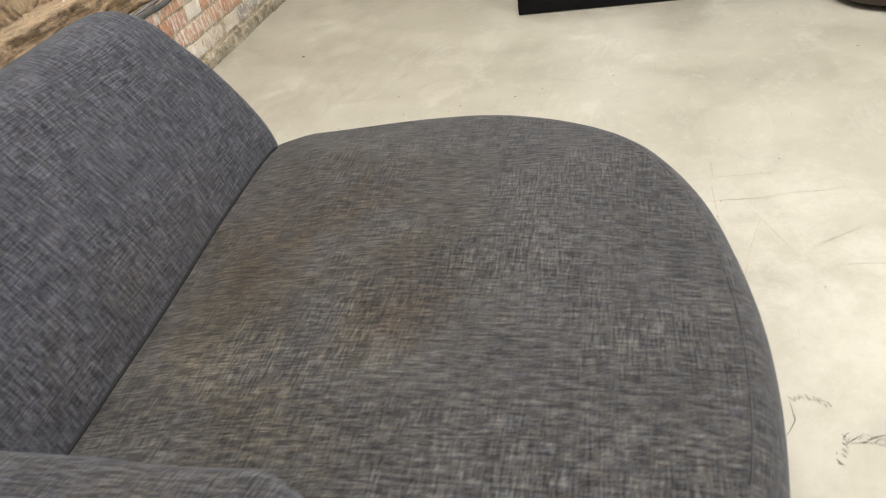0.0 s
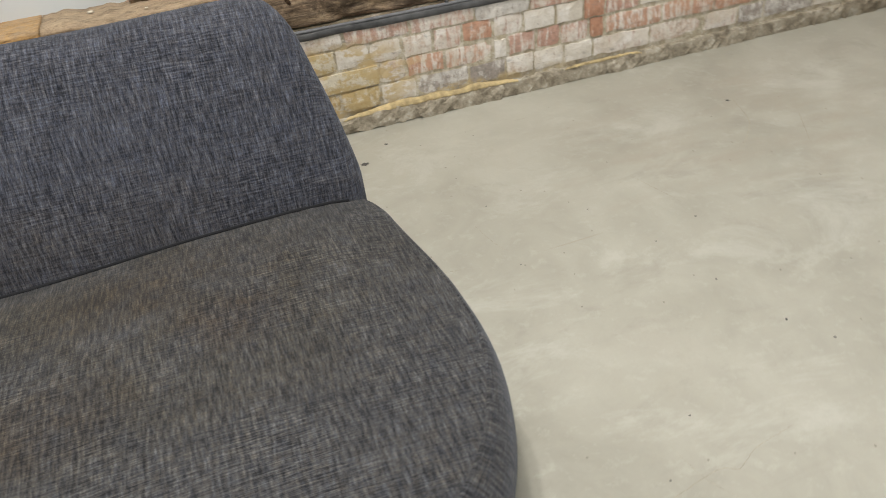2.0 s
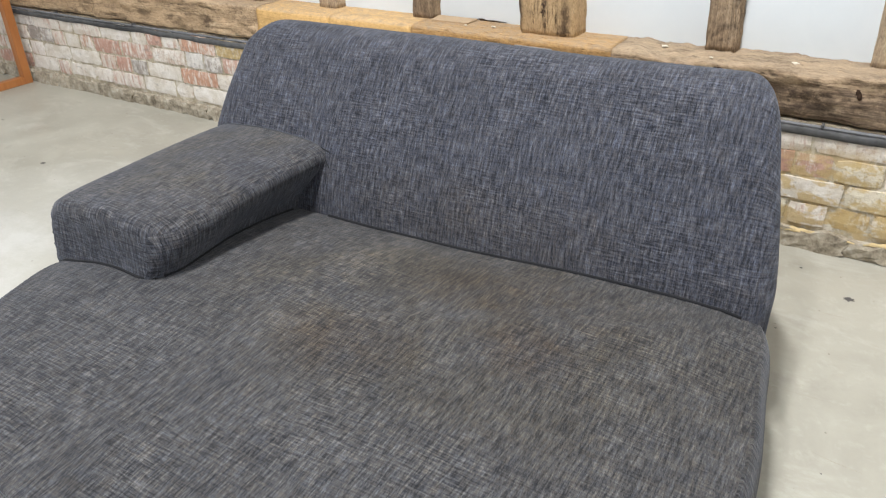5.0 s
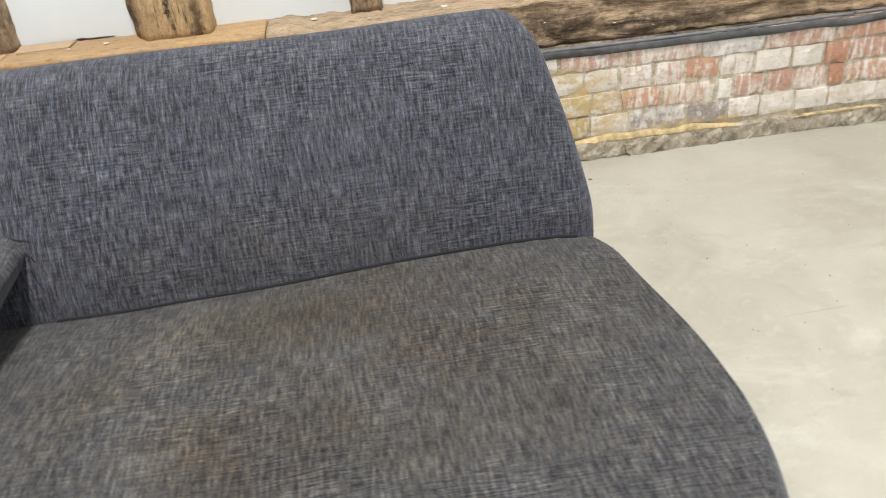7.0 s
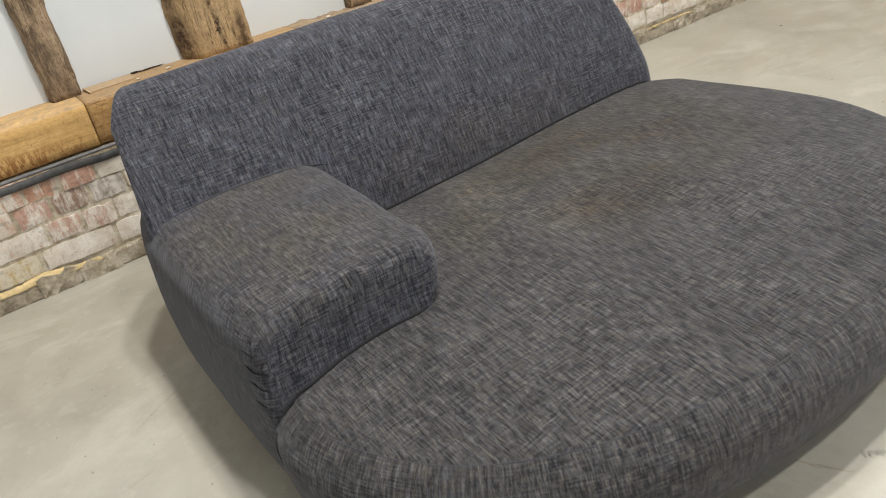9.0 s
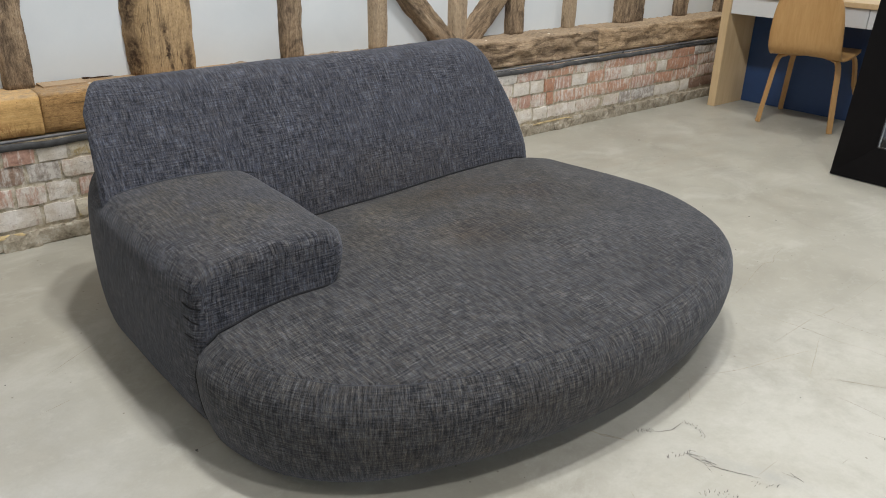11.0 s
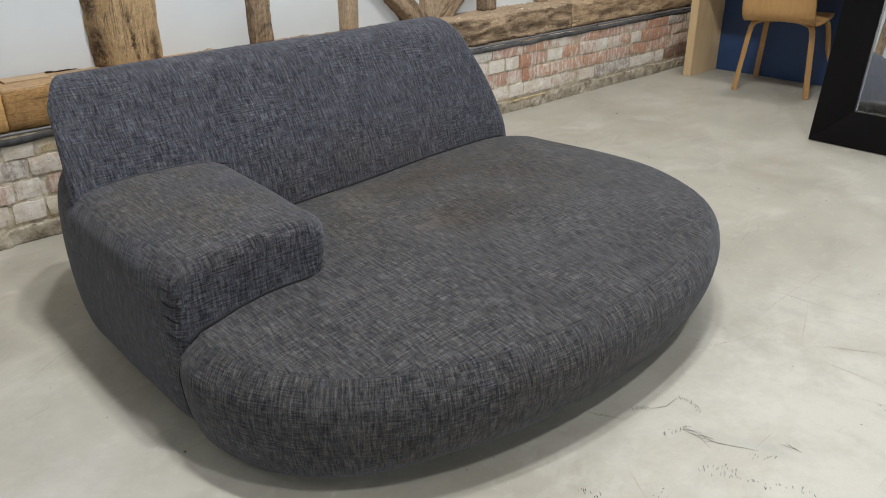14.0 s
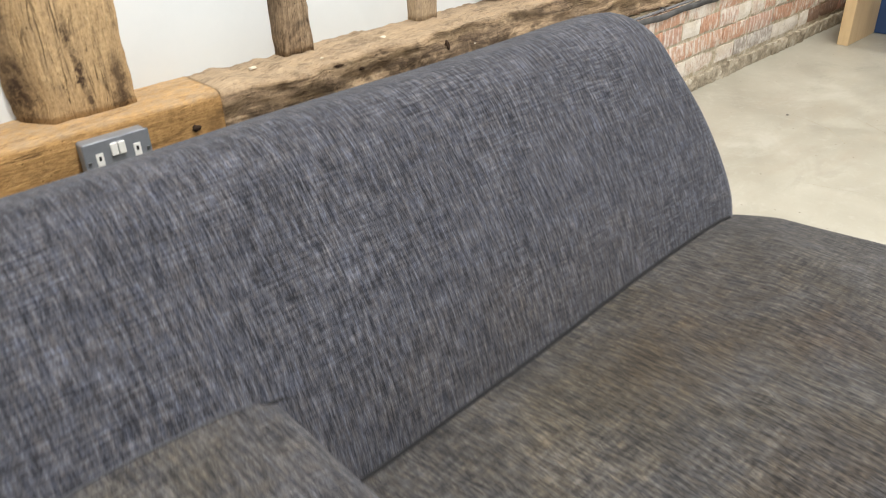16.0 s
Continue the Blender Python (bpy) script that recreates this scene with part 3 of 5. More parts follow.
def timber(name, a, b, width, depth, mat, face_y, rough=0.004, ragged=0.006, seed=0, parent=None, wane=(0.0, 0.0), foot=1.0):
    """A hewn timber from a to b (x, z of its middle line), its front face at face_y, wider behind by the wane left and right; irregular edges, grain map along it."""
    a, b = np.array(a, float), np.array(b, float)
    length = np.linalg.norm(b - a)
    along = (b - a) / length
    side = np.array((along[1], -along[0]))
    hewn = rough > 0.01
    steps = max(8, int(length / 0.013) if hewn else int(min(length, 1.2) / 0.016 + max(0, length - 1.2) / 0.03))
    w, d = width / 2, depth
    c = min(w, d / 2) * 0.16
    # outline of the section: (across, depth from the front)
    wl, wr = wane
    sec = [(-w - wl, d), (-w - wl * 0.9, d * 0.55), (-w - wl * 0.2, c * 2.2), (-w + c * 0.35, c * 0.7), (-w + c, 0.0), *((w * f, 0.0) for f in (np.linspace(-0.72, 0.72, 9) if hewn else (-0.5, 0.0, 0.5))), (w - c, 0.0), (w - c * 0.35, c * 0.7), (w + wr * 0.2, c * 2.2), (w + wr * 0.9, d * 0.55), (w + wr, d)]
    run = np.r_[0, np.cumsum([math.dist(p, q) for p, q in zip(sec, sec[1:])])]
    verts = []
    for i in range(steps + 1):
        s = i / steps * length
        taper = foot + (1 - foot) * min(1, s / 0.55)
        for j, (u, v) in enumerate(sec):
            u *= taper
            q = a + along * s + side * u
            key = Vector((q[0] * 9 + seed, u * 30, q[1] * 9))
            edge = abs(u) / w
            q = q + side * (noise.noise(key * 0.4) * ragged * edge * 0.9 + noise.noise(key * 2.1) * ragged * 0.5 * edge + noise.noise(key * 5.3) * ragged * 0.6 * edge + noise.noise(key * 11.0) * ragged * 0.35 * edge)
            y = face_y + v + noise.noise(key * 1.3 + Vector((7, 0, 0))) * rough + noise.noise(Vector((q[0] * 22, u * 90, q[1] * 60 + seed))) * rough * 0.45 + noise.noise(key * 0.5) * rough * (1 if v < d else 0)
            if hewn:
                chip = noise.noise(Vector((q[0] * 16 + seed, u * 45, 3.0)))
                y += rough * (0.9 * max(0.0, chip - 0.12) + 0.35 * abs(noise.noise(Vector((q[0] * 9, u * 120, seed)))) + 0.25 * noise.noise(Vector((q[0] * 60, u * 60, seed)))) * (1 if v < d * 0.5 else 0)
            verts.append((q[0], y, q[1]))
    n = len(sec)
    faces = grid_faces(steps + 1, n, False)
    uvs = []
    for f in faces:
        uvs.append([(seed * 3.1 + (k // n) / steps * length, run[k % n]) for k in f])
    for base, flip in ((0, False), (steps * n, True)):
        cap = tuple(base + k for k in range(n))
        faces.append(cap if flip else cap[::-1])
        uvs.append([(seed, sec[k % n][0]) for k in faces[-1]])
    me = mesh_of(name, verts, faces, mat, uvs)
    if parent is None:
        return new(name, me)
    return child(name, me, parent)


# ---- the room ----
X0, X1, Y0, HEIGHT = -5.2, 4.45, -7.0, 4.7
floor_me = mesh_of("floor", [(X0 - 0.3, Y0 - 0.3, 0), (X1 + 0.3, Y0 - 0.3, 0), (X1 + 0.3, 0.35, 0), (X0 - 0.3, 0.35, 0),
                             (X0 - 0.3, Y0 - 0.3, -0.15), (X1 + 0.3, Y0 - 0.3, -0.15), (X1 + 0.3, 0.35, -0.15), (X0 - 0.3, 0.35, -0.15)],
                   [(0, 1, 2, 3), (7, 6, 5, 4), (0, 4, 5, 1), (1, 5, 6, 2), (2, 6, 7, 3), (3, 7, 4, 0)], CONCRETE, None, False)
floor = tagged(new("floor", floor_me), "cream polished concrete floor with scuffs, hairline cracks and dark specks", "floor", kind="structure")


def wall(name, bm, mat, label):
    me = bpy.data.meshes.new(name)
    bm.to_mesh(me)
    bm.free()
    me.materials.append(mat)
    return tagged(new(name, me), label, "wall", kind="structure")


INFILL_Y = 0.20
wall_north = wall("wall_north", box(X0, X1, INFILL_Y, INFILL_Y + 0.15, 0.5, HEIGHT, 0), PLASTER, "white plaster infill panels between old oak studs")
wall("wall_east", box(X1, X1 + 0.2, Y0, 0.35, 0, HEIGHT, 0), PLASTER, "plain white plaster end wall")
wall("wall_west", box(X0 - 0.2, X0, Y0, 0.35, 0, HEIGHT, 0), PLASTER, "plain white plaster end wall")
wx0, wx1, wz0, wz1 = WINDOW
south = bmesh.new()
for x0, x1, z0, z1 in ((X0, wx0, 0, HEIGHT), (wx1, X1, 0, HEIGHT), (wx0, wx1, 0, wz0), (wx0, wx1, wz1, HEIGHT)):
    me = bpy.data.meshes.new("piece")
    piece = box(x0, x1, Y0 - 0.2, Y0, z0, z1, 0)
    piece.to_mesh(me)
    piece.free()
    south.from_mesh(me)
    bpy.data.meshes.remove(me)
wall("wall_south", south, UNSEEN_DARK_WOOD, "plain unseen wall, made dark to cut bounced light, with a wide window opening")
ceiling = wall("ceiling", box(X0, X1, Y0, 0.35, HEIGHT, HEIGHT + 0.15, 0), UNSEEN_DARK_WOOD, "plain unseen ceiling, made dark to cut bounced light")
ceiling["category"] = "ceiling"

# dwarf wall: mortar core behind the bricks
dwarf = wall("wall_dwarf", box(X0, X1, 0.0055, 0.30, 0, 0.371, 0), MORTAR, "low old brick wall with worn limewash and yellow mortar")

bed = part("mortar_bed", box(X0, X1, 0.030, 0.28, 0.372, 0.4015, 0), MORTAR, dwarf, "rough mortar bed under the beam")

# ---- timber frame ----
timber_frame = empty("timber_frame", pose(0, 0, 0), "hewn old oak studs, braces and sill beam over a low brick wall", "timber frame", kind="structure")
SILL = [(X0, -2.42, PALE_BEAM, "weathered old oak", 0.152), (-2.42, -1.30, PALE_BEAM, "weathered old oak", 0.152), (-1.30, -0.90, NEW_OAK, "new honey-coloured oak repair piece", 0.150),
        (-0.90, -0.50, NEW_OAK, "new honey-coloured oak repair piece", 0.151), (-0.50, 0.30, SAWN_OAK, "smooth sawn brown oak", 0.152),
        (0.30, 2.62, BEAM_OAK, "dark weathered rough oak", 0.152), (2.62, X1, PALE_BEAM, "weathered old oak", 0.152)]
for k, (sa, sb, mat, what, high) in enumerate(SILL):
    rough = 0.017 if mat is BEAM_OAK else 0.012 if mat is PALE_BEAM else 0.005 if mat is SAWN_OAK else 0.003
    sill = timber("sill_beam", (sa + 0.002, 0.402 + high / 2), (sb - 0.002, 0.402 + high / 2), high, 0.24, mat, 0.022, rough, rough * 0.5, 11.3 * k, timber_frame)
    sill["label"] = what

# stud: x at the foot, x at 0.8 m, width, front y
STUDS = [(-3.22, -3.27, 0.20, 0.11), (-2.63, -2.63, 0.15, 0.15), (-2.105, -2.075, 0.14, 0.15), (-1.00, -0.985, 0.105, 0.145), (-0.525, -0.545, 0.10, 0.145),
         (0.033, 0.026, 0.205, 0.095), (0.620, 0.612, 0.098, 0.15), (1.100, 1.098, 0.086, 0.15), (1.618, 1.612, 0.10, 0.15), (2.045, 2.045, 0.115, 0.15),
         (2.505, 2.505, 0.082, 0.15), (3.08, 3.07, 0.23, 0.13), (3.66, 3.66, 0.12, 0.15), (4.15, 4.15, 0.10, 0.15)]
studs = []
for k, (xa, xb, wd, fy) in enumerate(STUDS):
    za, zb = 0.548, HEIGHT
    xt = xb + (xb - xa) / 0.25 * 0.15
    s = timber("stud", (xa, za), (xt, zb), wd, 0.14, MAIN_POST_OAK if k == 5 else (OLD_OAK, POST_OAK)[k in (3, 7, 8, 10)], fy, 0.006, 0.0025 if k in (3, 7, 8, 10) else 0.0065, 40 + 7.7 * k, timber_frame, (0.048, 0.004) if k == 5 else (0.0, 0.006) if k in (3, 7, 8, 10) else (0.006 * (k % 3), 0.005 * ((k + 1) % 3)))
    studs.append(s)
BRACES = [((-1.62, 0.55), (-1.88, 1.15), 0.19, 0.10), ((-1.44, 0.55), (-1.12, 1.05), 0.13, 0.12), ((1.55, 0.53), (1.00, 1.08), 0.098, 0.13), ((1.66, 0.52), (2.05, 0.92), 0.115, 0.14)]
for k, (a, b, wd, fy) in enumerate(BRACES):
    a, b = np.array(a), np.array(b)
    timber("brace", a, a + (b - a) * 2.6, wd, 0.13, OLD_OAK, fy, 0.006, 0.010, 90 + 5.3 * k, timber_frame, (0.01, 0.01), 0.55 if k == 0 else 1.0)


def dent(name, x, y, z, rx, rz, seed, mat=KNOT_AND_GAP):
    """A dark hollow in a timber: a shallow irregular lens."""
    bm = bmesh.new()
    bmesh.ops.create_uvsphere(bm, u_segments=14, v_segments=8, radius=1.0)
    for v in bm.verts:
        r = 1 + 0.75 * noise.noise(v.co * 2.4 + Vector((seed, 0, 0)))
        v.co = Vector((x + v.co.x * rx * r, y + v.co.y * 0.0025, z + v.co.z * rz * r))
    part(name, bm, mat, timber_frame, "dark knot hole or shaded gap" if mat is KNOT_AND_GAP else "brown stain", True)


for cx, cy, cz, cs in ((0.86, 0.085, 0.5565, 0.016), (1.17, 0.018, 0.487, 0.004), (1.40, 0.018, 0.46, 0.006), (1.53, 0.018, 0.44, 0.004), (0.62, 0.05, 0.5565, 0.006), (1.72, 0.06, 0.5565, 0.009), (2.2, 0.05, 0.5565, 0.012), (-0.3, 0.10, 0.5565, 0.007), (-0.19, 0.115, 0.5575, 0.010), (0.45, 0.12, 0.5565, 0.012)):
    bm = bmesh.new()
    bmesh.ops.create_icosphere(bm, subdivisions=2, radius=1.0)
    for v in bm.verts:
        r = 1 + 0.6 * noise.noise(v.co * 1.6 + Vector((cx * 7, 0, 0)))
        v.co = Vector((cx + v.co.x * cs * r, cy + v.co.y * cs * 0.5 * r, cz + v.co.z * cs * 0.28 * r))
    part("plaster_crumb", bm, CRUMB, timber_frame, "pale plaster crumb", True)
board = box(-0.080, 0.075, -0.036, 0.036, -0.005, 0.002, 0.001)
bmesh.ops.transform(board, matrix=pose(-0.385, 0.152, 0.559, 2, 0.5, 3), verts=board.verts)
for v in board.verts:
    v.co.x += noise.noise(v.co * 60) * 0.006 + (0.012 if v.co.x > -0.33 and v.co.y > 0.15 else 0)
part("splinter_board", board, PALE_BEAM, timber_frame, "loose splinter of pale oak on the sill")
# dark lenses paint the shade of the open gap between sill and plaster
for gx, gw, gh in ((-0.235, 0.055, 0.0022), (-0.285, 0.018, 0.0035)):
    dent("gap", gx, 0.1985, 0.5545 + gh, gw, gh, gx * 11)
dent("knot_hole", 0.019, 0.0975, 0.738, 0.004, 0.007, 6)
dent("knot_hole", 1.057, 0.019, 0.500, 0.006, 0.011, 5)
for kx, kz, rx, rz in ((0.222, 0.482, 0.010, 0.007), (0.655, 0.535, 0.016, 0.004), (0.69, 0.520, 0.009, 0.006), (0.728, 0.510, 0.008, 0.004), (1.05, 0.512, 0.005, 0.009), (0.575, 0.517, 0.016, 0.002)):
    dent("knot_hole", kx, 0.0195, kz, rx, rz, kx * 13)

# ledge: dusty grey conduit with a black cable above it
membrane = tube("membrane_strip", [(x, 0.000 + 0.003 * math.sin(x * 2.3) + wobble((x, 0, 0), 9, 0.003), 0.3805 + 0.002 * math.sin(x * 1.7 + 1) + wobble((x, 3, 0), 7, 0.007)) for x in np.arange(X0, X1 + 0.01, 0.06)], 0.0135, CONDUIT, None, 12, 0.62)
tagged(membrane, "dusty dark grey membrane strip along the top bricks", "membrane")
cable = tube("cable", [(x, 0.004 + 0.004 * math.sin(x * 2.9), 0.4005 + 0.003 * math.sin(x * 1.9 + 2)) for x in np.arange(X0, X1 + 0.01, 0.3)], 0.0058, CABLE, None, 10)
tagged(cable, "dusty dark grey cable running under the oak sill beam", "cable")
for k, cx in enumerate(np.arange(-4.6, 4.3, 0.62)):
    clip = part("cable_clip", box(cx - 0.004, cx + 0.004, -0.0035, 0.022, 0.396, 0.409, 0.002), CONDUIT, cable, "small grey clip")


# ---- socket ----
socket = empty("power_socket", pose(0.018, 0.020, 0.487), "grey metal-clad double wall socket with white switches on the oak beam", "socket")
part("back_box", box(-0.073, 0.073, -0.034, 0.004, -0.043, 0.043, 0.006, 3), STEEL, socket, "", True)
plate = part("face_plate", box(-0.0745, 0.0745, -0.0385, -0.034, -0.0445, 0.0445, 0.0035, 3), STEEL, socket, "grey steel plate")
for sx in (-0.0085, 0.0085):
    bm = box(sx - 0.0075, sx + 0.0075, -0.045, -0.038, 0.005, 0.033, 0.002)
    part("rocker_switch", bm, SWITCH_WHITE, socket, "white rocker switch")
for sx in (-0.042, 0.042):
    out = part("outlet", box(sx - 0.008, sx + 0.008, -0.0400, -0.038, -0.012, 0.018, 0.0008), SWITCH_WHITE, socket, "white outlet insert")
    part("outlet_insert", box(sx - 0.021, sx + 0.021, -0.0400, -0.0385, -0.029, -0.012, 0.0006), SWITCH_WHITE, out)
    for hx, hz, hw, hh in ((0, 0.006, 0.0026, 0.0048), (-0.012, -0.020, 0.0040, 0.0024), (0.012, -0.020, 0.0040, 0.0024)):
        part("slot", box(sx + hx - hw, sx + hx + hw, -0.0408, -0.0395, hz - hh, hz + hh, 0), SLOT, out)
for sx in (-0.066, 0.066):
    bm = bmesh.new()
    bmesh.ops.create_cone(bm, cap_ends=True, segments=14, radius1=0.0042, radius2=0.0034, depth=0.0022)
    bmesh.ops.transform(bm, matrix=pose(sx, -0.0392, 0.0, 90), verts=bm.verts)
    part("screw", bm, STEEL_EDGE, socket, "bright screw")


# ---- sofa ----
sofa = empty("daybed_sofa", pose(0, 0, 0), "dark blue-grey chenille daybed sofa with rounded soiled seat and low arm", "sofa")

# seat: rounded plan, bulging side, crowned top
PLAN = [(-0.596, -1.44), (-0.618, -1.575), (-0.557, -1.765), (-0.425, -1.925), (-0.21, -2.04), (0.08, -2.100), (0.41, -2.103), (0.74, -2.037), (0.986, -1.880), (1.098, -1.645),
        (1.112, -1.395), (1.080, -1.15), (1.042, -0.95), (0.93, -0.80), (0.55, -0.76), (0.1, -0.76), (-0.32, -0.80), (-0.48, -0.95), (-0.54, -1.2)]
outline, around = evenly(spline(PLAN, 14, True), 220, True)
tangent = np.roll(outline, -1, 0) - np.roll(outline, 1, 0)
tangent /= np.linalg.norm(tangent, axis=1)[:, None]
outward = np.stack([tangent[:, 1], -tangent[:, 0]], 1)
centre = np.array((0.25, -1.40))
if np.sum((outline - centre) * outward) < 0:
    outward = -outward
# (inset, height) from the floor up the side to the stitched edge
SIDE = spline([(0.125, 0.016), (0.080, 0.026), (0.040, 0.064), (0.014, 0.115), (0.002, 0.165), (0.000, 0.200), (0.009, 0.234), (0.030, 0.262), (0.052, 0.276)], 4)
firm = np.array([1 - 0.55 * min(1, max(0, (y + 1.85) / 0.35)) * min(1, max(0, (x - 0.6) / 0.3)) for x, y in outline])
rings, is_top = [], []
lift = np.array([0.024 * min(1, max(0, (x - 0.55) / 0.35)) * min(1, max(0, (-0.89 - y) / 0.16)) for x, y in outline])
tuck = np.array([0.40 + 0.60 * min(1, max(0, (x + 0.56) / 0.30)) for x, y in outline])
for inset, h in SIDE:
    rings.append([(*(p - o * inset * (f if h > 0.2 else c)), h + u * min(1, h / 0.2)) for p, o, f, u, c in zip(outline, outward, firm, lift, tuck)])
    is_top.append(False)
base = np.array([p - o * (0.052 * f + 0.004) for p, o, f in zip(outline, outward, firm)])
TOP = [0.0, 0.004, 0.010, 0.025, 0.05, 0.09, 0.15, 0.20, 0.225, 0.245, 0.26, 0.275, 0.29, 0.305, 0.32, 0.335, 0.35, 0.38, 0.42, 0.5, 0.6, 0.7, 0.8, 0.9, 0.97]
for k in TOP:
    ring = []
    for p, u in zip(base, lift):
        q = p + (centre - p) * k
        crown = 0.040 * (1 - (1 - k) ** 2.6) * min(1, max(0.1, (-0.90 - q[1]) / 0.42)) ** 0.55
        crown += u * (1 - k) + 0.018 * min(1, max(0, q[0] / 0.8)) * min(1, max(0, (q[1] + 1.5) / 0.4)) * min(1, k * 6)
        crown += (0.022 * min(1, max(0, (q[0] - 0.25) / 0.65)) - 0.014) * math.exp(-((q[1] + 0.95) / 0.11) ** 2) * min(1, k * 12)
        crown += 0.012 * math.exp(-((q[0] + 0.36) / 0.24) ** 2 - ((q[1] + 1.54) / 0.13) ** 2)
        crown -= 0.005 * math.exp(-((q[1] + 0.945) / 0.022) ** 2) * min(1, k * 8)
        ring.append((q[0], q[1], 0.2745 + (0.0035 if k > 0.003 else 0.0) + crown + 0.006 * noise.noise(Vector((q[0] * 3.1, q[1] * 3.1, 0))) * min(1, k * 5)))
    rings.append(ring)
    is_top.append(True)
n_around = len(outline)
verts = [v for r in rings for v in r]
verts += [(centre[0], centre[1], 0.3175), (centre[0], centre[1], 0.018)]
faces, uvs = [], []
depth_run = np.r_[0, np.cumsum(np.linalg.norm(np.diff(SIDE, axis=0), axis=1))]
for f in grid_faces(len(rings), n_around, True):
    lo = f[0] // n_around
    f = f[::-1]
    faces.append(f)
    if is_top[lo]:
        uvs.append([(verts[k][0], verts[k][1]) for k in f])
    else:
        row = []
        for k in f:
            i, j = divmod(k, n_around)
            wrap = n_around if (j == 0 and any(q % n_around == n_around - 1 for q in f)) else j
            row.append((10 + wrap / n_around * around, depth_run[min(i, len(depth_run) - 1)]))
        uvs.append(row)
last = (len(rings) - 1) * n_around
for j in range(n_around):
    k = (j + 1) % n_around
    faces.append((len(verts) - 2, last + k, last + j))
    uvs.append([(verts[q][0], verts[q][1]) for q in faces[-1]])
    faces.append((len(verts) - 1, j, k))
    uvs.append([(verts[q][0], verts[q][1]) for q in faces[-1]])
child("seat", mesh_of("seat", verts, faces, FABRIC_SOILED, uvs), sofa, "wide rounded seat with a stitched edge")

# top stitching round the front edge of the seat
stitch = [(*(p - o * (0.0525 * f + 0.001)), 0.2765) for p, o, f in zip(outline, outward, firm) if p[1] < -1.0 and not (p[0] < 0 and p[1] > -1.50)]
start = max(range(len(stitch)), key=lambda i: math.dist(stitch[i], stitch[i - 1]))
stitch = stitch[start:] + stitch[:start]
tube("seam", stitch[::3], 0.0009, STITCH, sofa, 5, 1.0, "grey top stitching")

# backrest: leaning, rounded top, tapering ends
PROFILE = [(-0.955, 0.10), (-0.964, 0.20), (-0.969, 0.272), (-0.942, 0.376), (-0.882, 0.507), (-0.814, 0.612), (-0.757, 0.688), (-0.690, 0.724), (-0.620, 0.714), (-0.555, 0.689),
           (-0.505, 0.645), (-0.490, 0.53), (-0.470, 0.38), (-0.470, 0.22), (-0.49, 0.10), (-0.54, 0.035), (-0.66, 0.018), (-0.82, 0.018), (-0.92, 0.04)]
prof, prof_len = evenly(spline(PROFILE, 12, True), 96, True)
mid = np.array((-0.70, 0.36))


def back_ends(y, z):
    rise = min(1, max(0, (z - 0.26) / 0.45))
    up = rise ** 2
    low = max(0, (0.20 - z) / 0.20)
    behind = max(0, y + 0.955)
    return -0.619 + 0.056 * rise + 0.012 * max(0, 1 - z / 0.46) + (0.50 + 0.34 * (1 - rise)) * max(0, y + 0.765) + 0.05 * low, 1.032 + 0.020 * up - (0.46 - 0.04 * (1 - rise)) * behind - 0.05 * low


R, R_RIGHT = 0.022, 0.047
ends = [(R * (1 - math.sin(math.pi / 2 * k / 8)), R * (1 - math.cos(math.pi / 2 * k / 8))) for k in range(9)]
verts, faces, uvs = [], [], []
cols = []
for inset, run in ends:
    cols.append((inset, run, 0))
for k in range(1, 30):
    cols.append((0.0, R, k / 30))
for inset, run in reversed(ends):
    cols.append((inset * R_RIGHT / R, -run * R_RIGHT / R, 1))
runs = np.arange(len(prof)) / len(prof) * prof_len
for inset, run, s in cols:
    for y, z in prof:
        d = mid - np.array((y, z))
        d /= np.linalg.norm(d)
        yy, zz = np.array((y, z)) + d * inset
        xl, xr = back_ends(y, z)
        x = xl + run if s == 0 else (xr + run if s == 1 else xl + R + (xr - xl - R - R_RIGHT) * s)
        dip = 0.006 * noise.noise(Vector((x * 2.3, yy * 4, zz * 4)))
        verts.append((x, yy + dip * (0.4 if zz > 0.3 else 0), zz + (dip if zz > 0.6 else 0) - 0.009 * max(0, min(1, (0.35 - x) / 0.9)) * max(0, (zz - 0.45) / 0.25)))
n = len(prof)
for f in grid_faces(len(cols), n, True):
    faces.append(f)
    row = []
    for k in f:
        j = k % n
        if j == 0 and any(q % n == n - 1 for q in f):
            j = n
        row.append((verts[k][0], 3 + j / n * prof_len))
    uvs.append(row)
for first, flip in ((0, True), ((len(cols) - 1) * n, False)):
    verts.append((np.mean([verts[first + j][0] for j in range(n)]), mid[0], mid[1]))
    c = len(verts) - 1
    for j in range(n):
        k = (j + 1) % n
        f = (c, first + k, first + j) if flip else (c, first + j, first + k)
        faces.append(f)
        uvs.append([(5 + verts[q][1], verts[q][2]) for q in f])
child("backrest", mesh_of("backrest", verts, faces, FABRIC, uvs), sofa, "leaning backrest with a rounded top edge")

# arm: low soft block on the seat's end, running down to the floor outside
ARM_FRONT, ARM_BACK = -1.508, -0.55


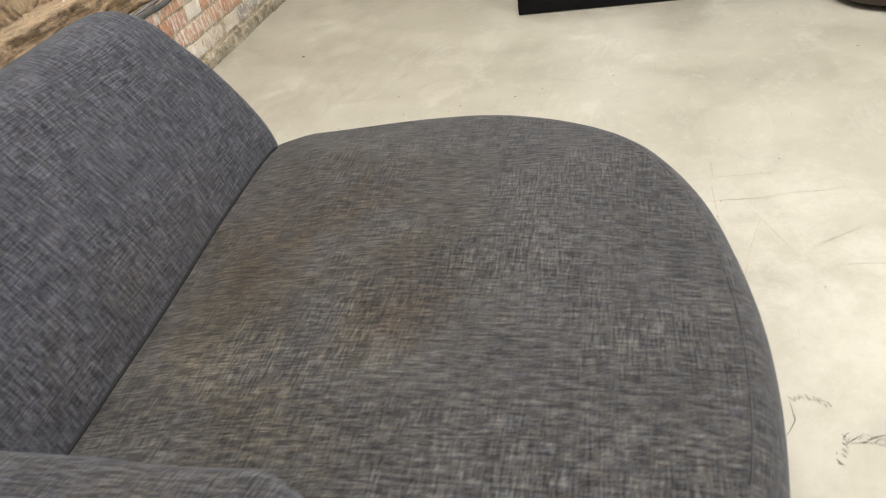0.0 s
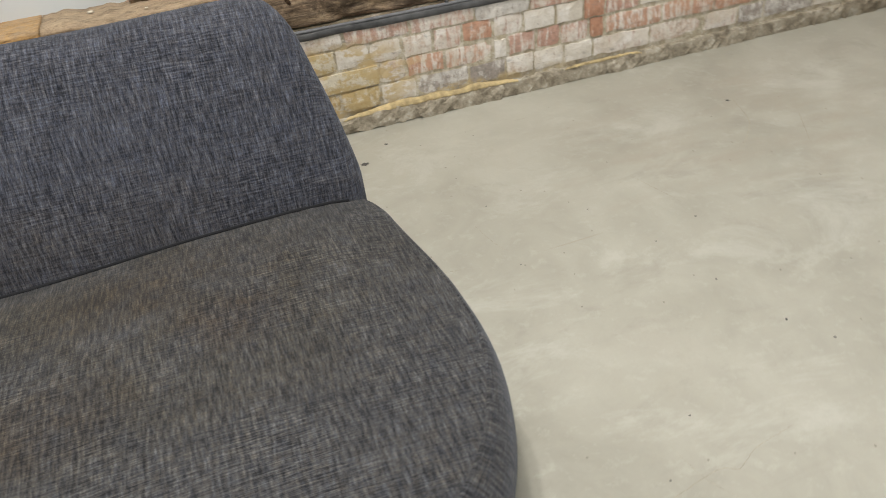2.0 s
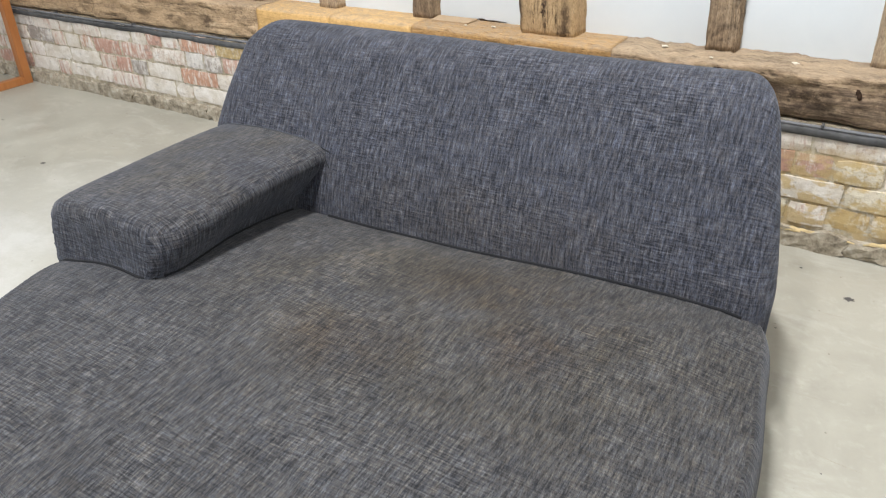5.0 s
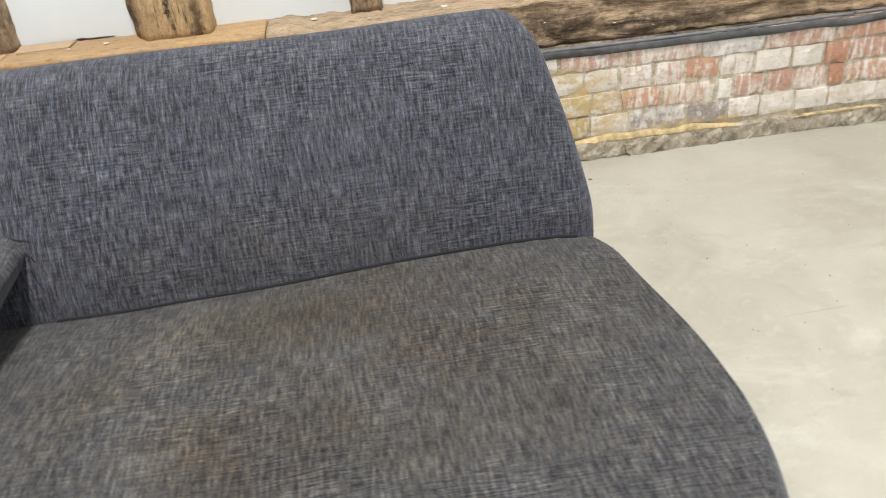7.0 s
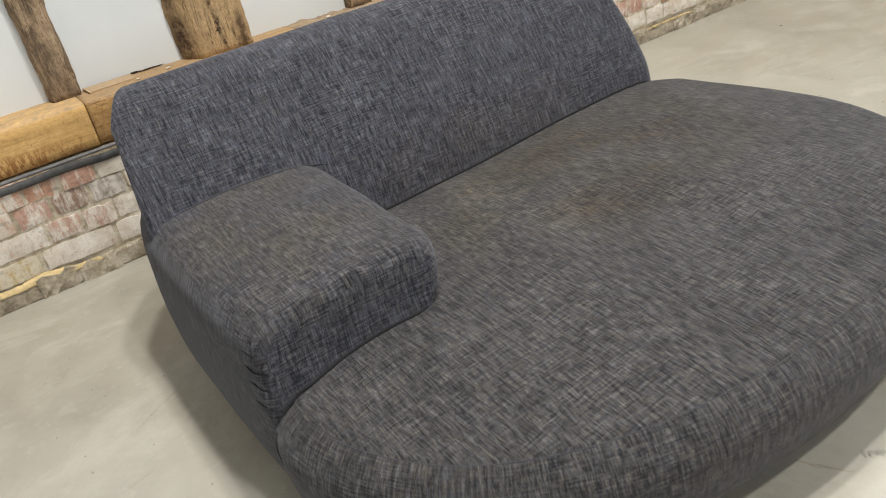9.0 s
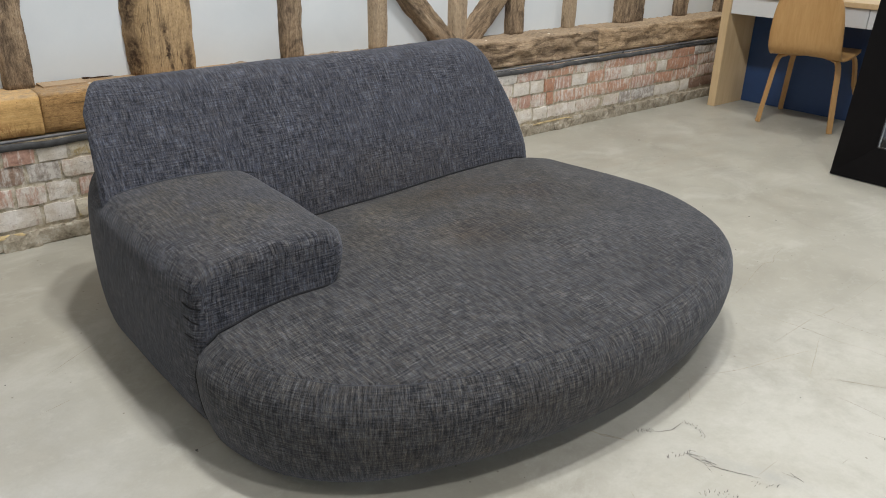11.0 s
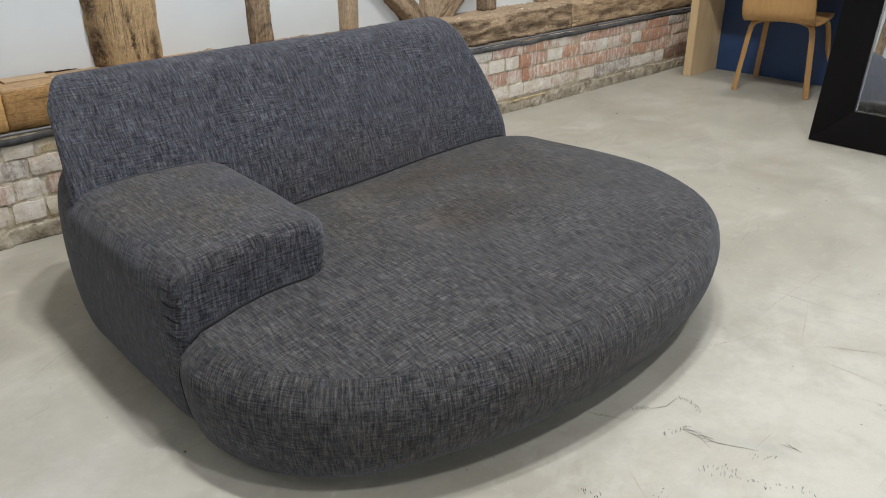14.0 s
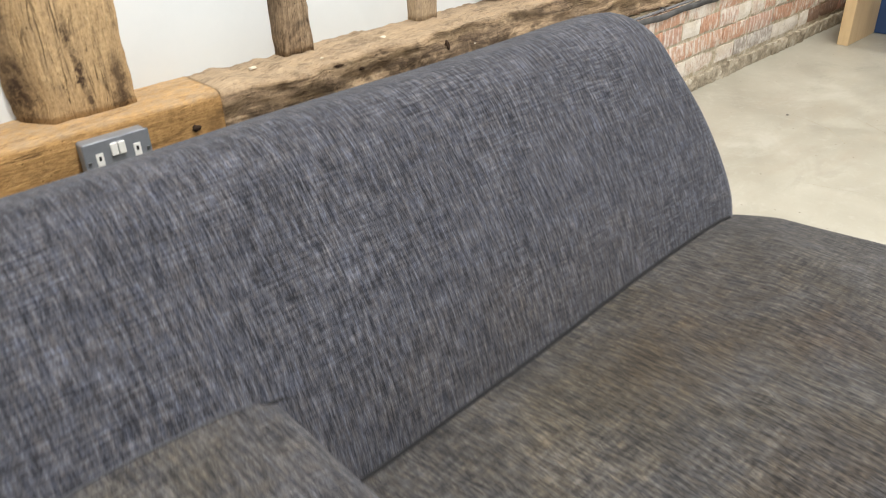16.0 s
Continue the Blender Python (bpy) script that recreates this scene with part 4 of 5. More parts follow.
def arm_section(y):
    """x and z round the arm at depth y."""
    s = (y - ARM_FRONT) / (ARM_BACK - ARM_FRONT)
    corner = max(0, 1 - (y - ARM_FRONT) / 0.11) ** 2
    inner = -0.168 + 0.022 * s - 0.040 * corner
    belly = 0.012 * math.sin(math.pi * min(1, s * 1.15))
    outer = -0.585 - belly + 0.085 * max(0, (s - 0.66) / 0.34) ** 2 + 0.010 * corner
    top = 0.452 + 0.006 * math.sin(math.pi * s)
    under = min(1, s / 0.3)
    return [(outer + 0.060, 0.010), (outer + 0.008, 0.022), (outer - 0.010, 0.075), (outer - 0.020, 0.16), (outer - 0.024, 0.24), (outer - 0.022, 0.31), (outer - 0.016, 0.380), (outer - 0.003, 0.420),
            (outer + 0.030, top - 0.008), (outer + 0.11, top + 0.002), ((outer + inner) / 2, top + 0.006), (inner - 0.10, top + 0.002), (inner - 0.038, top - 0.006),
            (inner - 0.004, top - 0.028), (inner + 0.006 - 0.024 * under, top - 0.068), (inner - 0.006 - 0.050 * under, top - 0.115), (inner - 0.032 - 0.054 * under, 0.295), (inner - 0.06 - 0.03 * under, 0.2), (inner - 0.07 - 0.03 * under, 0.05), (inner - 0.10, 0.018)]


ROUND = 0.024
ys = [(ARM_FRONT, ROUND)] + [(ARM_FRONT + ROUND * (1 - math.cos(math.pi / 2 * k / 7)), ROUND * (1 - math.sin(math.pi / 2 * k / 7))) for k in range(1, 8)]
ys += [(ARM_FRONT + ROUND + (ARM_BACK - ARM_FRONT - ROUND) * k / 26, 0.0) for k in range(1, 27)]
verts, faces, uvs = [], [], []
for y, inset in ys:
    sec, _ = evenly(spline(arm_section(max(y, ARM_FRONT + 0.001)), 6, True), 84, True)
    c = np.array((-0.40, 0.25))
    for x, z in sec:
        d = c - np.array((x, z))
        d /= np.linalg.norm(d) + 1e-6
        q = np.array((x, z)) + d * inset
        near = math.exp(-((y - ARM_FRONT) / 0.06) ** 2)
        pucker = 0.0036 * near * math.sin(z * 190 + x * 60) * (1 if x < -0.5 or z > 0.41 else 0.3)
        dip = 0.005 * noise.noise(Vector((q[0] * 5, y * 5, q[1] * 5)))
        verts.append((q[0] + pucker + dip * 0.5, y + 0.020 * max(0, (q[1] - 0.25) / 0.2) * near, q[1] + dip + 0.6 * pucker))
n = 84
for f in grid_faces(len(ys), n, True):
    f = f[::-1]
    faces.append(f)
    p = [Vector(verts[k]) for k in f]
    nr = (p[2] - p[0]).cross(p[3] - p[1])
    if abs(nr.x) > abs(nr.z):
        uvs.append([(20 + q.y, q.z) for q in p])
    else:
        uvs.append([(20 + q.x, q.y) for q in p])
front = [verts[j] for j in range(n)]
cx, cz = np.mean([v[0] for v in front]), np.mean([v[2] for v in front])
prev = list(range(n))
for shrink in (0.75, 0.45, 0.15):
    cur = []
    for j in range(n):
        x, y, z = front[j]
        verts.append((cx + (x - cx) * shrink, y - 0.006 * (1 - shrink), cz + (z - cz) * shrink))
        cur.append(len(verts) - 1)
    for j in range(n):
        k = (j + 1) % n
        faces.append((prev[j], prev[k], cur[k], cur[j]))
        uvs.append([(20 + verts[q][0], 2 + verts[q][2]) for q in faces[-1]])
    prev = cur
faces.append(tuple(prev))
uvs.append([(20 + verts[q][0], 2 + verts[q][2]) for q in faces[-1]])
back_ring = [(len(ys) - 1) * n + j for j in range(n)]
faces.append(tuple(back_ring))
uvs.append([(20 + verts[q][0], 2 + verts[q][2]) for q in back_ring])
arm_me = mesh_of("armrest", verts, faces, FABRIC_ARM, uvs)
bm = bmesh.new()
bm.from_mesh(arm_me)
bmesh.ops.recalc_face_normals(bm, faces=bm.faces[:])
bm.to_mesh(arm_me)
bm.free()
child("armrest", arm_me, sofa, "low square armrest with puckered corners")

# near-black tubes draw the shade in the joints where the covers meet
def tree_of(name):
    me = next(o for o in sofa.children if o.name.startswith(name)).data
    return bvhtree.BVHTree.FromPolygons([v.co for v in me.vertices], [tuple(p.vertices) for p in me.polygons])


SEAT_TREE, BACK_TREE, ARM_TREE = tree_of("seat"), tree_of("backrest"), tree_of("armrest")


def meeting(x, y, dx, dy, tree, reach, ground):
    """Going from (x, y) over one cover, where the other cover rises out of it."""
    for k in range(int(reach / 0.0015)):
        px, py = x + dx * k * 0.0015, y + dy * k * 0.0015
        down = ground.ray_cast(Vector((px, py, 1.0)), Vector((0, 0, -1)))
        if down[0] is None:
            continue
        hit = tree.ray_cast(down[0] + Vector((0, 0, 0.0015)), Vector((dx, dy, 0)), 0.003)
        if hit[0] is not None:
            return hit[0]
    return None


def joint(starts, dx, dy, tree, reach, label, radius=0.0062, ground=None, mat=CREASE_SHADE):
    line = [meeting(x, y, dx, dy, tree, reach, ground or SEAT_TREE) for x, y in starts]
    line = [tuple(p + Vector((-dx * 0.0012, -dy * 0.0012, 0.0002))) for p in line if p is not None]
    if len(line) > 2:
        tube("seam", line, radius, mat, sofa, 6, 1.0, label)


joint([(-0.13 + 0.0412 * k, -1.06) for k in range(28)], 0.0, 1.0, BACK_TREE, 0.25, "dark line shading the joint of seat and back", 0.0042)
joint([(-0.58 + 0.036 * k, -1.62) for k in range(11)], 0.0, 1.0, ARM_TREE, 0.20, "dark line shading the joint under the armrest", 0.0034)
joint([(-0.05, -1.47 + 0.04 * k) for k in range(13)], -1.0, 0.0, ARM_TREE, 0.25, "dark line shading the joint under the armrest", 0.0038)
joint([(-0.555 + 0.036 * k, -1.05) for k in range(11)], 0.0, 1.0, BACK_TREE, 0.3, "grey stitched seam of arm and back", 0.0016, ARM_TREE, STITCH)
# the cover is pulled into short folds where arm and back meet; dark tubes paint their shade
for ax, az, bx, bz, fat in ((-0.185, 0.447, -0.125, 0.432, 0.0030), (-0.165, 0.425, -0.130, 0.385, 0.0022), (-0.155, 0.385, -0.135, 0.325, 0.0018)):
    fold = []
    for k in range(5):
        hit = BACK_TREE.ray_cast(Vector((ax + (bx - ax) * k / 4, -1.6, az + (bz - az) * k / 4)), Vector((0, 1, 0)))[0]
        if hit is not None:
            fold.append((hit.x, hit.y + fat * (0.25 + 0.22 * k), hit.z))
    if len(fold) > 2:
        tube("crease", fold, fat, CREASE_SHADE, sofa, 5, 1.0, "dark line shading a fold at the arm's inner corner")
side_joint = []
for z in (0.235, 0.20, 0.16, 0.12, 0.08, 0.045):
    hits = [tree.ray_cast(Vector((-1.0, ARM_FRONT + 0.002, z)), Vector((1, 0, 0)))[0] for tree in (SEAT_TREE, ARM_TREE)]
    hits = [p.x for p in hits if p is not None]
    if hits:
        side_joint.append((min(hits) + 0.0005, ARM_FRONT + 0.002, z))
tube("seam", side_joint, 0.0026, CREASE_SHADE, sofa, 6, 1.0, "dark line shading the gap of the side cover")
# dark tubes stand for the shade inside the corner puckers
for z, reach in ((0.410, 0.085), (0.385, 0.070), (0.352, 0.060), (0.318, 0.045), (0.278, 0.075)):
    fold = []
    for k in range(5):
        y = ARM_FRONT + 0.012 + reach * k / 4
        hit = ARM_TREE.ray_cast(Vector((-1.0, y, z + 0.008 * k / 4)), Vector((1, 0, 0)))[0]
        if hit is not None:
            fold.append((hit.x + 0.0008 + 0.0006 * k, y, hit.z))
    if len(fold) > 2:
        tube("crease", fold, 0.0030, CREASE_SHADE, sofa, 5, 1.0, "dark line shading a pucker at the arm's corner")
for z, reach in ((0.412, 0.055), (0.390, 0.075), (0.366, 0.060), (0.340, 0.045)):
    fold = []
    for k in range(5):
        hit = ARM_TREE.ray_cast(Vector((-0.205 - reach * k / 4, -2.0, z - 0.004 * k / 4)), Vector((0, 1, 0)))[0]
        if hit is not None:
            fold.append((hit.x, hit.y + 0.0010 + 0.0004 * k, hit.z))
    if len(fold) > 2:
        tube("crease", fold, 0.0022, CREASE_SHADE, sofa, 5, 1.0, "dark line shading a pucker at the arm's corner")
for gx, gy in ((-0.30, -1.66), (0.30, -1.86), (0.88, -1.52), (0.82, -0.60), (-0.42, -0.60)):
    bm = bmesh.new()
    bmesh.ops.create_cone(bm, cap_ends=True, segments=16, radius1=0.022, radius2=0.025, depth=0.024)
    bmesh.ops.translate(bm, vec=(gx, gy, 0.012), verts=bm.verts)
    part("glide_foot", bm, SLOT, sofa, "low black glide")


# ---- standing mirror ----
LEAN_BACK = 8.0
mirror = empty("standing_mirror", pose(2.772, -1.838, 0.0) @ pose(0, 0, 0, 0, LEAN_BACK, 0), "large leaning floor mirror in a wide dark stained frame", "mirror")
MW, MH, FW = 0.415, 1.75, 0.175


def mitred(a0, a1, b0, b1):
    """A frame bar with mitred ends, its face sloping in towards the glass: outer edge a0-a1, inner edge b0-b1 (y, z)."""
    bm = bmesh.new()
    vs = [bm.verts.new((x, p[0], p[1])) for x, p in ((-0.012, a0), (-0.012, a1), (0.014, b1), (0.014, b0), (0.045, a0), (0.045, a1), (0.045, b1), (0.045, b0))]
    for f in ((0, 1, 2, 3), (7, 6, 5, 4), (0, 4, 5, 1), (1, 5, 6, 2), (2, 6, 7, 3), (3, 7, 4, 0)):
        bm.faces.new([vs[k] for k in f])
    bmesh.ops.recalc_face_normals(bm, faces=bm.faces[:])
    bmesh.ops.bevel(bm, geom=bm.edges[:], offset=0.0006, segments=1, affect="EDGES")
    return bm


co = [(MW, 0.003), (-MW, 0.003), (-MW, MH), (MW, MH)]
ci = [(MW - FW, FW), (-MW + FW, FW), (-MW + FW, MH - FW), (MW - FW, MH - FW)]
for k in range(4):
    part("frame_bar", mitred(co[k], co[(k + 1) % 4], ci[k], ci[(k + 1) % 4]), FRAME_DARK, mirror)
    p, q = ci[k], ci[(k + 1) % 4]
    lo_y, hi_y, lo_z, hi_z = min(p[0], q[0]), max(p[0], q[0]), min(p[1], q[1]), max(p[1], q[1])
    part("bevel_strip", box(0.013, 0.020, lo_y - 0.003, hi_y + 0.003, lo_z - 0.003, hi_z + 0.003, 0), SILVER, mirror, "thin silver bevel")
part("glass", box(0.021, 0.027, -MW + FW - 0.01, MW - FW + 0.01, FW - 0.01, MH - FW + 0.01, 0), mirror_glass, mirror, "silvered mirror glass")
part("back_board", box(0.040, 0.049, -MW + 0.03, MW - 0.03, 0.03, MH - 0.03, 0.002), FRAME_DARK, mirror)
strut = box(0.05, 0.08, -0.04, 0.04, 0.0, 1.25, 0.004)
bmesh.ops.transform(strut, matrix=pose(0.225, 0, 0.075) @ pose(0, 0, 0, 0, -22, 0), verts=strut.verts)
part("strut", strut, FRAME_DARK, mirror, "dark easel strut behind")

# ---- desk ----
desk = empty("desk", pose(3.612, -0.172, 0), "light oak desk with white drawers and a dark blue back panel", "desk")
DEPTH, LONG, TOP_Z = 0.66, 1.75, 0.752
for y in (0.0, -LONG + 0.055):
    part("side_panel", box(0, DEPTH, y - 0.055, y, 0.0, TOP_Z - 0.032, 0.0025), DESK_OAK, desk)
part("desktop", box(-0.002, DEPTH, -LONG, 0.0, TOP_Z - 0.031, TOP_Z, 0.003), DESK_OAK, desk)
for ya, yb in ((-0.058, -0.915), (-0.919, -LONG + 0.058)):
    part("drawer_front", box(0.012, 0.030, yb, ya, 0.612, TOP_Z - 0.033, 0.002), DESK_WHITE, desk, "white drawer front")
    part("drawer_box", box(0.031, DEPTH - 0.05, yb + 0.01, ya - 0.01, 0.63, TOP_Z - 0.036, 0), DESK_WHITE, desk)
part("back_panel", box(0.335, 0.355, -LONG + 0.056, -0.056, 0.003, 0.61, 0.001), DESK_BLUE, desk, "dark blue back panel")

# ---- plywood chair ----
chair = empty("plywood_chair", pose(3.505, -0.838, 0) @ pose(0, 0, 0, 0, 0, 9.8), "bent oak plywood chair with splayed legs at the desk", "chair")


def shell(rows_across, thick):
    """A moulded sheet: rows of (x, z, half width, dish) from front to back top."""
    c, _ = evenly(spline(rows_across, 8), 40)
    verts, cols_n = [], 15
    for side in (0, 1):
        for i, (x, z, hw, dish) in enumerate(c):
            t0 = c[min(i + 1, len(c) - 1)] - c[max(i - 1, 0)]
            nx, nz = t0[1], -t0[0]
            ln = math.hypot(nx, nz)
            nx, nz = nx / ln, nz / ln
            for j in range(cols_n):
                s = j / (cols_n - 1) * 2 - 1
                off = dish * s * s + (thick if side else 0)
                verts.append((x - nx * off, s * hw, z - nz * off))
    m = len(c) * cols_n
    faces = grid_faces(len(c), cols_n, False)
    faces += [tuple(m + k for k in f[::-1]) for f in faces]
    ring = [j for j in range(cols_n)] + [i * cols_n + cols_n - 1 for i in range(1, len(c))] + [(len(c) - 1) * cols_n + j for j in range(cols_n - 2, -1, -1)] + [i * cols_n for i in range(len(c) - 2, 0, -1)]
    for a, b in zip(ring, ring[1:] + ring[:1]):
        faces.append((a, b, m + b, m + a))
    me = mesh_of("shell", verts, faces, OAK_VENEER)
    bm = bmesh.new()
    bm.from_mesh(me)
    bmesh.ops.recalc_face_normals(bm, faces=bm.faces[:])
    bm.to_mesh(me)
    bm.free()
    return me


child("seat_shell", shell([(0.43, 0.445, 0.17, 0), (0.40, 0.455, 0.200, 0), (0.30, 0.455, 0.216, 0.003), (0.15, 0.446, 0.216, 0.006), (0.03, 0.445, 0.210, 0.009), (-0.035, 0.458, 0.204, 0.013), (-0.064, 0.505, 0.206, 0.022),
                           (-0.077, 0.60, 0.201, 0.030), (-0.089, 0.70, 0.189, 0.030), (-0.100, 0.775, 0.168, 0.026), (-0.104, 0.80, 0.143, 0.022), (-0.106, 0.812, 0.100, 0.014)], 0.011), chair, "one-piece seat and back in oak plywood")
LEGS = [((0.0, 0.215), (0.055, 0.135)), ((0.0, -0.215), (0.055, -0.135)), ((0.46, 0.225), (0.33, 0.135)), ((0.46, -0.225), (0.33, -0.135))]
for (fx, fy), (tx, ty) in LEGS:
    c = spline([(fx, fy, 0.002), (fx + (tx - fx) * 0.35, fy + (ty - fy) * 0.25, 0.22), (fx + (tx - fx) * 0.58, fy + (ty - fy) * 0.42, 0.36), (fx + (tx - fx) * 0.72, fy + (ty - fy) * 0.62, 0.412), (tx, ty, 0.428),
                (tx + (0.19 - tx) * 0.6, ty * 0.45, 0.430)], 7)
    verts = []
    for i, q in enumerate(c):
        d = c[min(i + 1, len(c) - 1)] - c[max(i - 1, 0)]
        d /= np.linalg.norm(d)
        out = np.array((fx - 0.22, fy, 0.0))
        out /= np.linalg.norm(out)
        wide = np.cross(d, out + np.array((0, 0, 0.001)))
        wide /= np.linalg.norm(wide)
        thin = np.cross(wide, d)
        for a, b in ((-1, -1), (1, -1), (1, 1), (-1, 1)):
            verts.append(q + wide * a * 0.0140 + thin * b * 0.0085)
    faces = grid_faces(len(c), 4, True) + [(3, 2, 1, 0), tuple((len(c) - 1) * 4 + k for k in range(4))]
    child("leg", mesh_of("leg", verts, faces, OAK_VENEER, None, False), chair)

# ---- low round stool ----
stool = empty("round_stool", pose(2.62, -2.98, 0), "low round dark brown leather stool", "stool")
bm = bmesh.new()
rim = spline([(0.0, 0.02), (0.24, 0.02), (0.275, 0.06), (0.285, 0.2), (0.28, 0.33), (0.25, 0.385), (0.15, 0.40), (0.0, 0.405)], 5)
vs = [[bm.verts.new((r * math.cos(a), r * math.sin(a), z)) for a in np.linspace(0, 2 * math.pi, 40, endpoint=False)] for r, z in rim[1:-1]]
for ra, rb in zip(vs, vs[1:]):
    for j in range(40):
        bm.faces.new((ra[j], ra[(j + 1) % 40], rb[(j + 1) % 40], rb[j]))
bm.faces.new(vs[0][::-1])
bm.faces.new(vs[-1])
part("cushion", bm, LEATHER, stool, "", True)
bm = bmesh.new()
bmesh.ops.create_cone(bm, cap_ends=True, segments=32, radius1=0.2, radius2=0.2, depth=0.022)
bmesh.ops.translate(bm, vec=(0, 0, 0.011), verts=bm.verts)
part("base", bm, SLOT, stool)

# ---- side table with teak sled frames ----
table = empty("teak_side_table", pose(-3.075, -0.035, 0), "teak side table with open rectangular end frames and a dark top", "side table")
for x in (0.0, -0.62):
    end = part("end_frame", box(x - 0.022, x + 0.022, -0.045, 0.0, 0.0, 0.69, 0.003), TEAK, table)
    part("end_frame", box(x - 0.022, x + 0.022, -0.60, -0.555, 0.0, 0.69, 0.003), TEAK, table)
    part("rail", box(x - 0.021, x + 0.021, -0.556, -0.044, 0.001, 0.042, 0.003), TEAK, table)
    part("rail", box(x - 0.021, x + 0.021, -0.556, -0.044, 0.645, 0.689, 0.003), TEAK, table)
part("top", box(-0.64, 0.02, -0.60, 0.0, 0.691, 0.722, 0.004), DARK_CUSHION, table, "dark stained top")


# ---- floor marks ----
def streak(name, points, width, mat, height=0.0007, seed=0.0):
    """A thin uneven mark lying on the floor."""
    c, _ = evenly(spline([(x, y) for x, y in points], 10), max(10, 14 * len(points)))
    verts = []
    for i, q in enumerate(c):
        d = c[min(i + 1, len(c) - 1)] - c[max(i - 1, 0)]
        d /= np.linalg.norm(d) + 1e-9
        jit = noise.noise(Vector((q[0] * 45 + seed, q[1] * 45, 0)))
        w = width * (0.55 + 0.9 * abs(noise.noise(Vector((q[0] * 70, q[1] * 70, seed))))) * (0.35 + 0.65 * math.sin(math.pi * (i + 0.5) / len(c)))
        q = q + np.array((-d[1], d[0])) * jit * width * 1.6
        for s in (-1, 1):
            verts.append((q[0] - d[1] * w * s, q[1] + d[0] * w * s, height))
    child(name, mesh_of(name, verts, grid_faces(len(c), 2, False), mat, None, False), floor)


CRACKS = [([(1.411, -1.702), (1.429, -1.804), (1.476, -1.888)], 0.0008), ([(1.663, -1.758), (1.562, -1.776), (1.50, -1.805), (1.461, -1.790), (1.345, -1.815), (1.198, -1.850), (1.073, -1.868)], 0.0014),
          ([(1.073, -1.868), (1.073, -1.978), (1.098, -2.113), (1.104, -2.223), (1.125, -2.309), (1.132, -2.395), (1.172, -2.534)], 0.0012), ([(1.213, -2.024), (1.229, -2.218), (1.239, -2.356)], 0.0009),
          ([(0.578, -2.066), (0.722, -2.13), (0.877, -2.171), (1.005, -2.212)], 0.0013), ([(1.081, -2.184), (0.994, -2.217), (0.831, -2.275)], 0.0010), ([(0.867, -2.309), (0.919, -2.38), (0.965, -2.456)], 0.0010),
          ([(0.802, -2.343), (0.806, -2.425), (0.802, -2.507)], 0.0009), ([(0.705, -2.486), (0.72, -2.545), (0.708, -2.609)], 0.0012)]
CRACKS += [([(0.518, -2.091), (0.46, -2.139)], 0.0010), ([(0.533, -2.024), (0.544, -2.062)], 0.0010), ([(0.061, -2.246), (0.035, -2.29), (0.018, -2.322)], 0.0011), ([(0.148, -2.033), (0.184, -2.094), (0.206, -2.137)], 0.0018),
           ([(-0.83, -0.962), (-0.741, -0.908), (-0.658, -0.86)], 0.0013), ([(-0.886, -1.136), (-0.802, -1.116)], 0.0008), ([(1.358, -0.784), (1.377, -0.896), (1.40, -0.957)], 0.0009), ([(1.176, -0.955), (1.235, -0.967), (1.28, -0.971)], 0.0011),
           ([(0.881, -2.313), (0.932, -2.399), (0.959, -2.436)], 0.0010), ([(1.76, -2.152), (1.69, -2.22), (1.622, -2.284)], 0.0012), ([(2.50, -0.45), (2.44, -0.62), (2.32, -0.75)], 0.0020), ([(2.62, -0.65), (2.50, -0.85)], 0.0014), ([(1.90, -0.75), (1.95, -0.95)], 0.0009)]
for k, (pts, w) in enumerate(CRACKS):
    streak("crack", pts, w, FAINT, 0.0006, k * 1.3)
rng = random.Random(5)


def hatch(points, count, length, slant, spread=0.004, wide=0.0008):
    """A scrape: a row of short strokes side by side along a line."""
    c, _ = evenly(spline(points, 10), count)
    for k, (x, y) in enumerate(c):
        x, y = x + rng.gauss(0, spread), y + rng.gauss(0, spread)
        a, ln = slant + rng.gauss(0, 0.22), length * rng.uniform(0.35, 1.1)
        dx, dy = math.cos(a) * ln, math.sin(a) * ln
        streak("scuff", [(x - dx / 2, y - dy / 2), (x + rng.gauss(0, 0.0008), y + rng.gauss(0, 0.0008)), (x + dx / 2, y + dy / 2)], wide * rng.uniform(0.6, 1.3), MARK, 0.0008, k + x * 10)


hatch([(0.255, -2.12), (0.285, -2.145)], 11, 0.020, 0.9, 0.0015)
hatch([(0.375, -2.18), (0.385, -2.20), (0.365, -2.235)], 12, 0.018, 0.6, 0.003)
hatch([(0.225, -2.23), (0.26, -2.245), (0.285, -2.25)], 11, 0.018, 0.7, 0.003)
hatch([(0.285, -2.25), (0.28, -2.28), (0.285, -2.315)], 12, 0.024, -1.0, 0.004)
hatch([(0.30, -2.405), (0.34, -2.45)], 9, 0.012, 0.3, 0.003)
hatch([(0.18, -2.35), (0.215, -2.38), (0.235, -2.41)], 18, 0.013, 0.6, 0.006)
hatch([(0.82, -2.505), (0.835, -2.515)], 7, 0.014, 0.2, 0.004)
hatch([(0.71, -2.53), (0.70, -2.56), (0.70, -2.59)], 10, 0.013, 0.4, 0.003)
hatch([(0.05, -2.33), (0.02, -2.38)], 9, 0.010, 0.5, 0.008)
